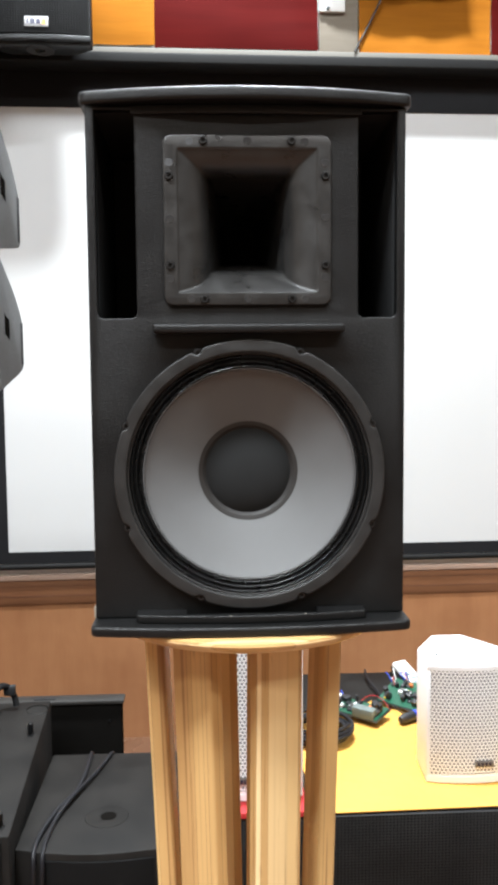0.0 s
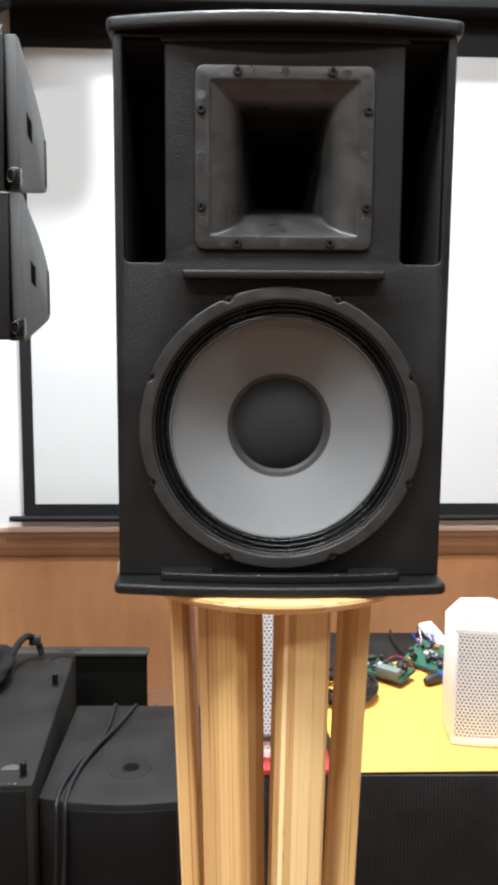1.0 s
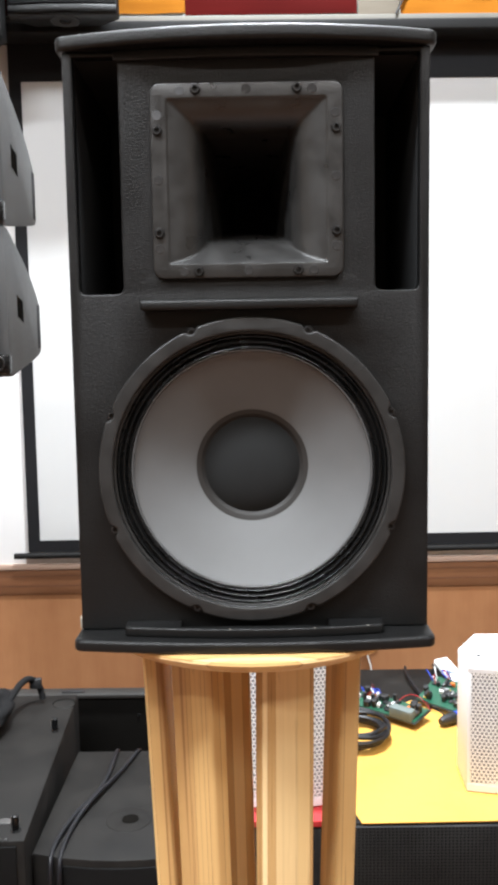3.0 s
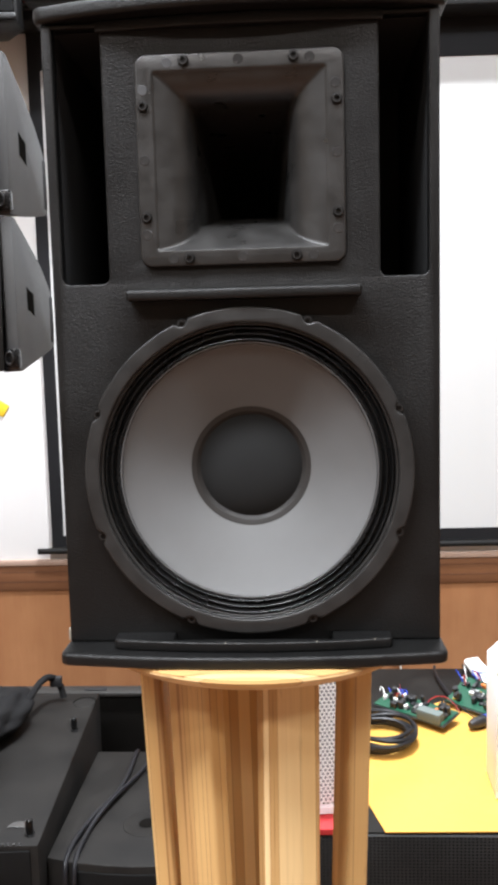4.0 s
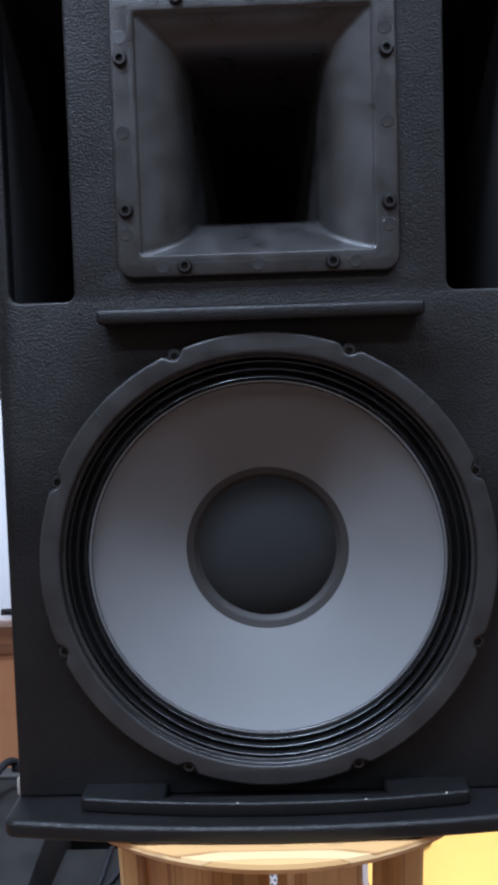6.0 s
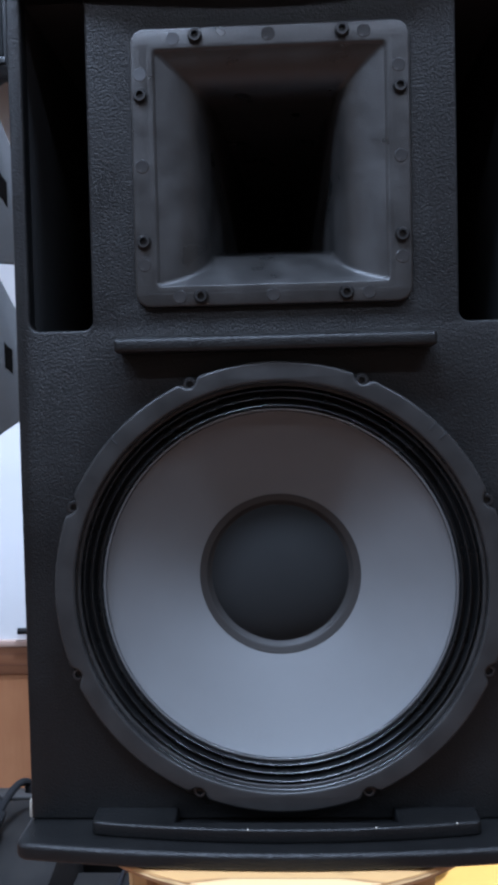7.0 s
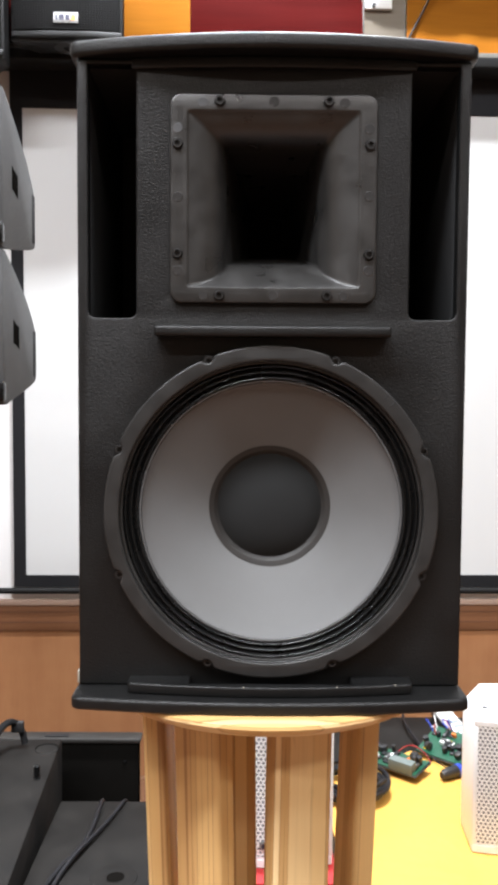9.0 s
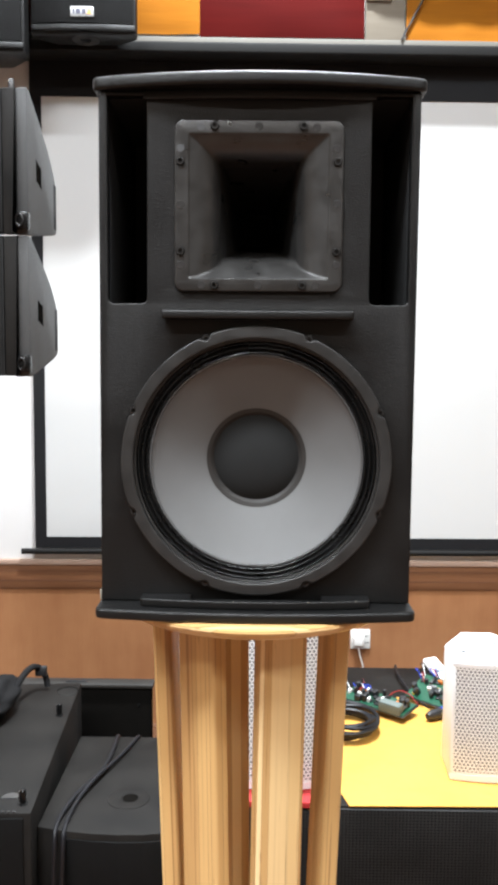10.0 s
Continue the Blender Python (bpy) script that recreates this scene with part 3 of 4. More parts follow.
baffle = plate([outline, *slots, horn_hole, circle(0, WZ, 0.167)], 0.018, 0.0022, standing(FRONT, FRONT + 0.018))
part("baffle", baffle, PAINT, sp, "front board in pebble-grain black paint")
shell = box(-0.2222, -0.2142, FRONT + 0.0185, BACK, BOT1 + 0.0005, TOP0 - 0.0005, 0.0015)
add(shell, box(0.2142, 0.2222, FRONT + 0.0185, BACK, BOT1 + 0.0005, TOP0 - 0.0005, 0.0015))
add(shell, box(-0.2140, 0.2140, BACK - 0.015, BACK, BOT1 + 0.0005, TOP0 - 0.0005, 0.0015))
part("cabinet", shell, PAINT, sp)
for s in (-1, 1):
    xa, xb = sorted((s * 0.1525, s * 0.2138))
    duct = box(xa, xb, FRONT + 0.0185, 0.303, 1.7015, TOP0 - 0.001)
    mouth = min(duct.faces, key=lambda f: f.calc_center_median().y)
    bmesh.ops.inset_region(duct, faces=[mouth], thickness=0.0012)
    inner = bmesh.ops.extrude_face_region(duct, geom=[mouth])
    bmesh.ops.translate(duct, verts=[g for g in inner["geom"] if isinstance(g, bmesh.types.BMVert)], vec=(0, 0.28, 0))
    bmesh.ops.delete(duct, geom=[mouth], context="FACES_ONLY")
    bmesh.ops.recalc_face_normals(duct, faces=duct.faces[:])
    part("port_duct", duct, DARK, sp, "deep unlit port beside the horn")


def bowed(half, edge, mid, back, r=0.012, n=24):
    """Plan of a panel whose front edge bows out from edge to mid."""
    pts = [(half, back), (-half, back), (-half, edge + r)]
    pts += [(-half + r * (1 - math.cos(radians(a))), edge + r * (1 - math.sin(radians(a)))) for a in (25, 50, 75)]
    for k in range(n + 1):
        x = (-half + r) + 2 * (half - r) * k / n
        pts.append((x, mid + (edge - mid) * (x / (half - r)) ** 2))
    pts += [(half - r * (1 - math.cos(radians(a))), edge + r * (1 - math.sin(radians(a)))) for a in (75, 50, 25)]
    pts.append((half, edge + r))
    return pts


part("top_panel", plate([bowed(0.2300, 0.010, -0.018, BACK)], TOP1 - TOP0, 0.0052, lying(TOP0, TOP1), 4), PAINT, sp, "bowed top board with a rounded front edge")
part("bottom_panel", plate([bowed(0.2255, -0.024, -0.040, BACK)], BOT1 - BASE_Z, 0.0046, lying(BASE_Z, BOT1), 4), PAINT, sp, "bowed bottom board with a rounded front edge")
part("grille_cleat", box(-0.1325, 0.1325, FRONT - 0.027, FRONT - 0.0003, 1.6895, 1.7015, 0.0034, 3), PAINT, sp, "narrow ledge between horn and woofer")
uc = bowed(0.160, 0.013, 0.004, FRONT - 0.0004, 0.002)
part("grille_cleat", plate([uc], 0.012, 0.002, lying(TOP0 - 0.0125, TOP0 - 0.0003)), PAINT, sp, "bowed ledge under the top board")
lc = bowed(0.163, -0.011, -0.024, FRONT - 0.0004, 0.006)
lc = [(0.163, FRONT - 0.0004), (0.094, FRONT - 0.0004), (0.094, -0.010), (-0.092, -0.010), (-0.092, FRONT - 0.0004)] + lc[1:]
part("grille_cleat", plate([lc], 0.0118, 0.0022, lying(BOT1 + 0.0003, BOT1 + 0.0121)), PAINT, sp, "notched ledge on the bottom board")

part("side_stud", box(-0.2252, -0.2223, 0.020, 0.046, BOT1 + 0.0005, BOT1 + 0.016, 0.0014), CREAM, sp, "small cream plastic stud")
for fx in (-0.200, 0.200):
    for fy in (0.006, 0.40):
        part("rubber_foot", lathe([(0.0001, -0.007), (0.004, -0.007), (0.006, -0.0005), (0.0001, -0.0005)], 16, "Z", (fx, fy, BASE_Z)), BLACK_PLASTIC, sp)

for cx, cy in ((0.075, -0.0208), (0.142, -0.0135), (-0.03, -0.0235)):
    part("paint_chip", box(cx - 0.0009, cx + 0.0009, cy - 0.0004, cy + 0.0012, BOT1 + 0.0113, BOT1 + 0.0127, 0.0003, 1), CREAM, sp)

# socket screw: washer, head and hexagonal recess
screw = lathe([(0.0028, -0.0012), (0.0030, -0.0042), (0.0048, -0.0042), (0.0053, -0.0036), (0.0053, -0.0012), (0.0064, -0.0010), (0.0064, 0.0)], 20, "Y")
add(screw, lathe([(0.0001, -0.0016), (0.0029, -0.0016)], 6, "Y"))
screw_mesh = mesh_of(screw, SCREW_STEEL)
screw_mesh.materials.append(RING_STEEL)
for face in screw_mesh.polygons:
    if face.center.y < -0.0036 and math.hypot(face.center.x, face.center.z) > 0.003:
        face.material_index = 1

# horn
part_horn = part("horn", plate([rounded(-0.1165, 0.1165, HZ - 0.1160, HZ + 0.1160, 0.013, 6), rounded(-0.0992, 0.0992, HZ - 0.1007, HZ + 0.0997, 0.004, 3)], 0.009, 0.0022, standing(FRONT - 0.0065, FRONT + 0.0025)), PLASTIC, sp, "dark grey moulded horn with a square flange")
prof = [(0.1018, 0.1030, 0.1033, FRONT - 0.0066)] + [(0.0990 - 0.0035 * q, 0.0985 - 0.0015 * q, 0.1000 - 0.0030 * q, FRONT - 0.0067 + 0.0023 * q * q) for q in (0.0, 0.25, 0.5, 0.75)]
for k in range(41):
    d = 0.28 * (k / 40) ** 2.2
    deep = 0.13 * max(0.0, d - 0.055)
    hx = 0.0515 + 0.0440 * math.exp(-d / 0.0150) - deep
    hz = 0.0970 - 0.70 * d if d < 0.043 else 0.0669 - 0.22 * (d - 0.043)
    ht = 0.0660 + 0.0310 * math.exp(-d / 0.0130) - deep
    prof.append((hx, hz, ht, FRONT - 0.0044 + d))
fb = bmesh.new()
loops = []
for hx, hz, ht, y in prof:
    loops.append([fb.verts.new((x, y, HZ - 0.0005 + z)) for x, z in rounded(-hx, hx, -hz, ht, min(0.004, hx * 0.2), 3)])
for p, q in zip(loops, loops[1:]):
    for k in range(len(p)):
        fb.faces.new((p[k], q[k], q[(k + 1) % len(p)], p[(k + 1) % len(p)]))
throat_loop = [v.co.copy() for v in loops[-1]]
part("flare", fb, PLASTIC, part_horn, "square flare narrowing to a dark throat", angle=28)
# Solid plug closes the flare; its black stands for the shaded throat.
part("throat", solid(throat_loop, (0, 0.02, 0)), VOID, part_horn, "black plug whose colour stands for the unlit throat")
for x, z in ((-0.061, 0.1078), (0.061, 0.1078), (-0.108, 0.0605), (0.108, 0.0605), (-0.108, -0.061), (0.108, -0.061), (-0.061, -0.1075), (0.061, -0.1075)):
    part("screw", screw_mesh, SCREW_STEEL, part_horn, m=pose(x, FRONT - 0.0064, HZ + z, 0, random.uniform(0, 60), 0))
mark_mesh = mesh_of(lathe([(0.0001, -0.0005), (0.0052, -0.0005), (0.0060, 0.0001), (0.0060, 0.0008)], 24, "Y"), MARK)
glint_mesh = mark_mesh.copy()
glint_mesh.materials[0] = GLINT_MARK
for x, z in ((-0.080, 0.1065), (0, 0.1075), (0.079, 0.1065), (0.107, 0.078), (0.108, 0.004), (0.108, -0.079), (-0.108, 0.078), (-0.108, 0.002), (-0.108, -0.080), (-0.079, -0.1075), (0.0, -0.1075), (0.080, -0.1075)):
    pale = (x, z) in ((-0.080, 0.1065), (-0.108, 0.078))
    part("moulding_mark", glint_mesh if pale else mark_mesh, GLINT_MARK if pale else MARK, part_horn, m=pose(x, FRONT - 0.0064, HZ + z))

# woofer
def notched(r, notch, width, n=18):
    """A ring outline cut in at the eight screws."""
    pts = []
    for k in range(8):
        a0, a1 = radians(22.5 + 45 * k), radians(22.5 + 45 * (k + 1))
        w = width / 2 / r
        for a, rr in ((a0 - w * 0.55, r - notch * 0.8), (a0, r - notch), (a0 + w * 0.55, r - notch * 0.8), (a0 + w, r - 0.002)):
            pts.append((rr * math.cos(a), WZ + rr * math.sin(a)))
        for i in range(n):
            a = a0 + 1.35 * w + (a1 - a0 - 2.7 * w) * i / (n - 1)
            pts.append((r * math.cos(a), WZ + r * math.sin(a)))
        a = a1 - w
        pts.append(((r - 0.002) * math.cos(a), WZ + (r - 0.002) * math.sin(a)))
    return pts


wf = part("woofer", plate([circle(0, WZ, 0.1893, 128), circle(0, WZ, 0.1700)], FRONT - WF + 0.005, 0.0012, standing(WF - 0.0052, FRONT - 0.0002)), GASKET, sp, "fifteen-inch woofer with a pale grey paper cone")
part("gasket", plate([notched(0.1903, 0.0066, 0.0145), circle(0, WZ, 0.1732)], 0.007, 0.0024, standing(WF - 0.0122, WF - 0.0053), 3), GASKET, wf, "dark grey gasket ring notched at the screws")
for k in range(8):
    a = radians(22.5 + 45 * k)
    part("screw", screw_mesh, SCREW_STEEL, wf, m=pose(0.1868 * math.cos(a), WF - 0.0054, WZ + 0.1868 * math.sin(a), 0, 17 * k, 0))
# Thin dark bars laid on the gasket stand for small shaded nicks.
for ang in (42.5, 46.0, 137.0):
    part("gasket_nick", box(-0.0007, 0.0007, -0.0003, 0.0012, -0.0035, 0.0045), DARK, wf, m=pose(0.1855 * math.cos(radians(ang)), WF - 0.0124, WZ + 0.1855 * math.sin(radians(ang)), 0, 90 - ang, 0))
sur = []
for k in range(61):
    r = 0.1745 - 0.0260 * k / 60
    sur.append((r, WF - 0.0035 + 0.006 * k / 60 - 0.0034 * math.sin(2 * math.pi * 4.0 * k / 60 + 0.3)))
part("surround", lathe(sur, 128, "Y", (0, 0, WZ)), RUBBER, wf, "black pleated cloth surround", angle=60)
cone = [(0.1495 - 0.0775 * k / 24, WF + 0.003 + 0.052 * (k / 24) ** 0.80) for k in range(25)]
part("cone", lathe([(0.1515, WF + 0.0015)] + cone, 128, "Y", (0, 0, WZ)), CONE, wf, "pale grey pressed paper cone", angle=60)
part("glue_bead", lathe([(0.1503 + 0.0013 * math.cos(radians(45 * k)), WF + 0.0022 + 0.0013 * math.sin(radians(45 * k))) for k in range(8)], 128, "Y", (0, 0, WZ), True), BEAD, wf, "glossy glue bead round the cone", angle=60)
part("neck_ring", lathe([(0.0735, WF + 0.0535), (0.0722, WF + 0.0537), (0.0700, WF + 0.0550), (0.0680, WF + 0.0548), (0.0662, WF + 0.0566), (0.0645, WF + 0.0588), (0.0625, WF + 0.0598)], 96, "Y", (0, 0, WZ)), GLUE, wf, "brown-grey glue ring round the cap", angle=60)
dome = [(0.0001 + 0.0640 * math.sin(radians(a)) / math.sin(radians(50)), WF + 0.0602 - 0.0165 * (math.cos(radians(a)) - math.cos(radians(50))) / (1 - math.cos(radians(50)))) for a in range(0, 51, 5)]
part("dust_cap", lathe(dome, 96, "Y", (0, 0, WZ)), CAP, wf, "matte dark grey domed dust cap", angle=60)


# ---- line array modules ----
def softened(prof):
    """Rounds the rear corners of a side profile, given as (y, z) in order."""
    near = min(y for y, z in prof) + 0.12
    for _ in range(2):
        out = []
        for k, (y, z) in enumerate(prof):
            if y < near:
                out.append((y, z))
                continue
            for ny, nz in (prof[k - 1], prof[(k + 1) % len(prof)]):
                out.append((y + (ny - y) * 0.22, z + (nz - z) * 0.22))
        prof = out
    return prof


def array_module(prof, name_label):
    """prof: side profile as (y, z); the right end plate stands at x = AX."""
    AX, W = -0.586, 0.62
    prof = softened(prof)
    y0 = min(p[0] for p in prof)
    zs = [p[1] for p in prof]
    th = thing("line_array_module", (AX - W / 2, sum(p[0] for p in prof) / len(prof), min(zs)), name_label, "loudspeaker", "hanging line array")
    part("end_plate", solid([(AX - 0.028, y, z) for y, z in prof], (0.028, 0, 0), 0.004, 2), PAINT_ARRAY, th, "grey-black end plate")
    part("end_plate", solid([(AX - W, y, z) for y, z in prof], (0.018, 0, 0), 0.004, 2), PAINT_ARRAY, th)
    inner = [(y + (0.030 if y < y0 + 0.01 else -0.012), z + (0.003 if z < sum(zs) / len(zs) else -0.003)) for y, z in prof]
    part("cabinet", solid([(AX - W + 0.0185, y, z) for y, z in inner], (W - 0.047, 0, 0), 0.004), PAINT, th)
    fz0, fz1 = sorted(p[1] for p in prof if p[0] < y0 + 0.01)
    part("grille", box(AX - W + 0.020, AX - 0.064, y0 - 0.002, y0 + 0.029, fz0 + 0.001, fz1 - 0.001, 0.004), ARRAY_GRILLE, th, "perforated black steel grille")
    part("front_bar", box(AX - 0.063, AX - 0.0262, y0 - 0.001, y0 + 0.029, fz0 + 0.001, fz1 - 0.001, 0.003), PAINT_FINE, th)
    yc, zc = y0 + 0.108, (min(zs) + max(zs)) / 2 - 0.008
    # Flat patch proud of the plate; its black stands for the slot's depth.
    hole = solid([(AX + 0.0002, yc - 0.026, zc - 0.024), (AX + 0.0002, yc - 0.008, zc - 0.026), (AX + 0.0002, yc + 0.024, zc - 0.036), (AX + 0.0002, yc + 0.024, zc + 0.018), (AX + 0.0002, yc - 0.008, zc + 0.024), (AX + 0.0002, yc - 0.026, zc + 0.032)], (0.0006, 0, 0))
    part("rigging_slot_patch", hole, VOID, th, "flat black patch standing for the shaded rigging slot")
    yb = max(p[0] for p in prof)
    bz = sorted(p[1] for p in prof if p[0] > yb - 0.02)
    part("rear_rail", box(AX - 0.004, AX + 0.0012, yb - 0.034, yb - 0.008, bz[0] + 0.01, bz[-1] - 0.01, 0.002), DARK, th)
    lt = part("latch", box(AX - 0.032, AX + 0.003, y0 - 0.012, y0 + 0.012, fz0 + 0.008, fz0 + 0.054, 0.005), STEEL_BLACK, th, "black steel rigging latch")
    part("ring", tube([(AX - 0.018 + 0.009 * math.cos(radians(30 * k)), y0 - 0.016, fz0 + 0.032 + 0.015 * math.sin(radians(30 * k))) for k in range(13)], 0.0022, 2, False), RING_STEEL, lt, "worn steel locking ring")
    return th


array_module([(0.975, 1.958), (0.975, 2.318), (1.00, 2.318), (1.175, 2.225), (1.262, 2.150), (1.275, 2.115), (1.275, 2.015), (1.262, 1.996), (1.00, 1.958)], "upper grey-black line array module hung in a column")
array_module([(0.975, 1.597), (0.975, 1.954), (1.00, 1.954), (1.175, 1.868), (1.262, 1.800), (1.275, 1.765), (1.275, 1.672), (1.262, 1.650), (1.00, 1.597)], "lower grey-black line array module hung in a column")
hang = thing("rigging_frame", (-0.885, 1.1, 2.32), "steel rigging bars holding the line array", "rigging")
part("bar", box(-0.648, -0.634, 1.03, 1.04, 2.295, 2.358, 0.002), RING_STEEL, hang)
part("bar", box(-1.19, -1.17, 1.09, 1.11, 2.300, 2.40, 0.002), STEEL_BLACK, hang)
part("spacer", box(-1.19, -0.61, 1.02, 1.06, 1.9545, 1.9575), DARK, hang)
part("cross_bar", box(-1.20, -0.80, 1.085, 1.115, 2.36, 2.40, 0.004), STEEL_BLACK, hang)
part("strap", box(-0.90, -0.86, 1.095, 1.105, 2.40, CEIL, 0.001), STEEL_BLACK, hang)

# ---- subwoofers and cases on the floor ----
sb = thing("subwoofer", (-0.355, 1.2, 0), "low grey-black subwoofer with a bowed front and pole socket", "subwoofer")
SZ = 0.408
plan = [(-0.575, 0.935), (-0.50, 0.915), (-0.42, 0.903), (-0.355, 0.900), (-0.29, 0.903), (-0.21, 0.915), (-0.140, 0.935), (-0.140, 1.478), (-0.575, 1.478)]
part("cabinet", solid([(x, y, 0.02) for x, y in plan], (0, 0, SZ - 0.02), 0.006), PAINT_FINE, sb)
gp = [(x * 0.985 - 0.005, y - 0.004) for x, y in plan[1:6]]
part("grille", solid([(x, y, 0.04) for x, y in gp] + [(gp[-1][0], 0.945, 0.04), (gp[0][0], 0.945, 0.04)], (0, 0, SZ - 0.060), 0.003), CASE_GRILLE, sb, "black perforated front grille")
pc = part("pole_socket", lathe([(0.060, 0.0), (0.0585, 0.0018), (0.052, 0.0022), (0.024, 0.0022), (0.0205, 0.0014), (0.0200, 0.0002)], 48, "Z", (-0.354, 1.082, SZ)), PAINT_FINE, sb, "shallow round pole socket")
# Flat disc whose black stands for the shade down the pole hole.
part("opening", lathe([(0.0225, 0.0026), (0.0001, 0.0026)], 32, "Z", (-0.349, 1.082, SZ)), VOID, pc)
for fx in (-0.53, -0.18):
    for fy in (0.97, 1.43):
        part("rubber_foot", rod(0.02, 0.02), BLACK_PLASTIC, sb, m=Matrix.Translation((fx, fy, 0)))

for pts, lab in ((
    [(-0.448, 1.500, SZ - 0.05), (-0.448, 1.488, SZ + 0.006), (-0.450, 1.455, SZ + 0.009), (-0.446, 1.33, SZ + 0.009), (-0.455, 1.21, SZ + 0.010), (-0.495, 1.10, SZ + 0.018), (-0.520, 1.00, SZ + 0.008), (-0.524, 0.925, SZ + 0.006), (-0.520, 0.896, SZ - 0.02), (-0.522, 0.893, 0.25), (-0.53, 0.88, 0.02)], "a"),
    ([(-0.378, 1.500, SZ - 0.05), (-0.378, 1.489, SZ + 0.006), (-0.385, 1.45, SZ + 0.009), (-0.418, 1.31, SZ + 0.009), (-0.462, 1.17, SZ + 0.022), (-0.492, 1.07, SZ + 0.009), (-0.498, 0.99, SZ + 0.008), (-0.500, 0.925, SZ + 0.006), (-0.497, 0.894, SZ - 0.02), (-0.500, 0.890, 0.25), (-0.51, 0.87, 0.02)], "b")):
    c = part("audio_cable", tube(pts, 0.0060), CABLE)
    tagged(c, "black audio cable lying across the subwoofer top", "cable", "cables on the subwoofer")

BOXM = pose(-0.571, 0.868, 0, 0, 0, 3.9)
tb = thing("speaker_case", BOXM, "tall grey-black speaker cabinet with steel fittings on top", "cabinet", local=True)
TZ = 0.482
part("body", box(-0.72, 0.0, 0.0, 0.885, 0.02, TZ, 0.006), PAINT_FINE, tb)
part("front_grille", box(-0.70, -0.02, -0.006, -0.0005, 0.04, TZ - 0.012, 0.002), CASE_GRILLE, tb, "black perforated front grille")
for bx, by in ((-0.030, 0.60), (-0.030, 0.045)):
    bo = part("rigging_post", rod(0.0085, 0.040, 16, 0.002), STEEL_BLACK, tb, "short steel rigging post", m=Matrix.Translation((bx, by, TZ)))
    part("collar", lathe([(0.013, 0.0), (0.013, 0.002), (0.0088, 0.003)], 20, "Z"), STEEL_BLACK, bo)
    part("pin", box(-0.0105, -0.0086, -0.003, 0.003, 0.008, 0.036), CHROME, bo)
part("plate", lathe([(0.0001, 0.003), (0.034, 0.003), (0.037, 0.0)], 40, "Z", (-0.035, 0.80, TZ)), PAINT_FINE, tb)
part("rim", tube([(-0.035 + 0.036 * math.cos(radians(20 * k)), 0.80 + 0.036 * math.sin(radians(20 * k)), TZ + 0.0030) for k in range(10)], 0.0022, 2, False), VOID, tb)
half = [(-0.068 + 0.026 * math.cos(radians(k * 15)), 0.075 + 0.026 * math.sin(radians(k * 15))) for k in range(13)]
# Bright half-disc put in for the lit back wall of a recess.
part("socket_cover", plate([half], 0.002, 0.0006, lying(TZ + 0.0003, TZ + 0.0023)), CHROME, tb, "bright zinc half-disc standing for the lit wall of a round recess")
teeth = bmesh.new()
for k in range(30):
    add(teeth, box(-0.44 + 0.0135 * k, -0.433 + 0.0135 * k, 0.002, 0.010, TZ - 0.001, TZ + 0.0032, 0.001, 1))
part("edge_strip", teeth, RING_STEEL, tb, "perforated zinc strip along the front edge")
for fx in (-0.68, -0.04):
    for fy in (0.04, 0.84):
        part("rubber_foot", rod(0.02, 0.02), BLACK_PLASTIC, tb, m=Matrix.Translation((fx, fy, 0)))

bc = thing("black_case", (-0.85, 2.05, 0), "open black transport case with a worn grey edge", "case")
part("body", box(-1.28, -0.394, 1.87, 1.925, 0.0, 0.416, 0.004), VOID, bc)
part("lid_edge", box(-1.26, -0.385, 1.862, 1.928, 0.4165, 0.432, 0.004), GREY_LID, bc, "grey rim of the case")
part("catch", box(-0.72, -0.64, 1.880, 1.905, 0.4325, 0.436, 0.001), BLACK_PLASTIC, bc)
part("screw", lathe([(0.0001, -0.003), (0.005, -0.002), (0.006, 0)], 12, "Y", (-0.44, 1.8695, 0.350)), STEEL_BLACK, bc)

# soft bag with a strap on the tall cabinet
bg = thing("bag", (-0.83, 1.45, TZ), "slack black nylon bag with a strap lying on the cabinet", "bag")
sm = bmesh.new()
bmesh.ops.create_icosphere(sm, subdivisions=4, radius=1)
for v in sm.verts:
    n = noise.noise(v.co * 2.1) * 0.22 + noise.noise(v.co * 5.0) * 0.08
    f = 1 + n
    v.co = Vector((-0.885 + 0.10 * v.co.x * f, 1.45 + 0.17 * v.co.y * f, TZ + 0.001 + max(0.0, 0.055 + 0.06 * v.co.z * f)))
part("body", sm, BAG, bg, angle=80)
part("strap", tube([(-0.80, 1.50, TZ + 0.07), (-0.79, 1.62, TZ + 0.105), (-0.765, 1.67, TZ + 0.095), (-0.745, 1.69, TZ + 0.06), (-0.735, 1.68, TZ + 0.012)], 0.011), BAG, bg)
part("buckle", box(-0.775, -0.735, 1.66, 1.68, TZ + 0.055, TZ + 0.09, 0.004), BLACK_PLASTIC, bg)

# wide black subwoofer that serves as a table
YZ = 0.455
ws = thing("wide_subwoofer", (0.5, 1.45, 0), "wide black subwoofer with a perforated front, used as a table", "subwoofer")
part("cabinet", box(-0.115, 1.32, 0.975, 2.02, 0.02, YZ, 0.006), PAINT_FINE, ws)
part("grille", box(-0.100, 1.305, 0.962, 0.9745, 0.035, YZ - 0.004, 0.004), SUB_GRILLE, ws, "black perforated steel grille")
for fx in (-0.06, 1.26):
    for fy in (1.02, 1.96):
        part("rubber_foot", rod(0.025, 0.02), BLACK_PLASTIC, ws, m=Matrix.Translation((fx, fy, 0)))
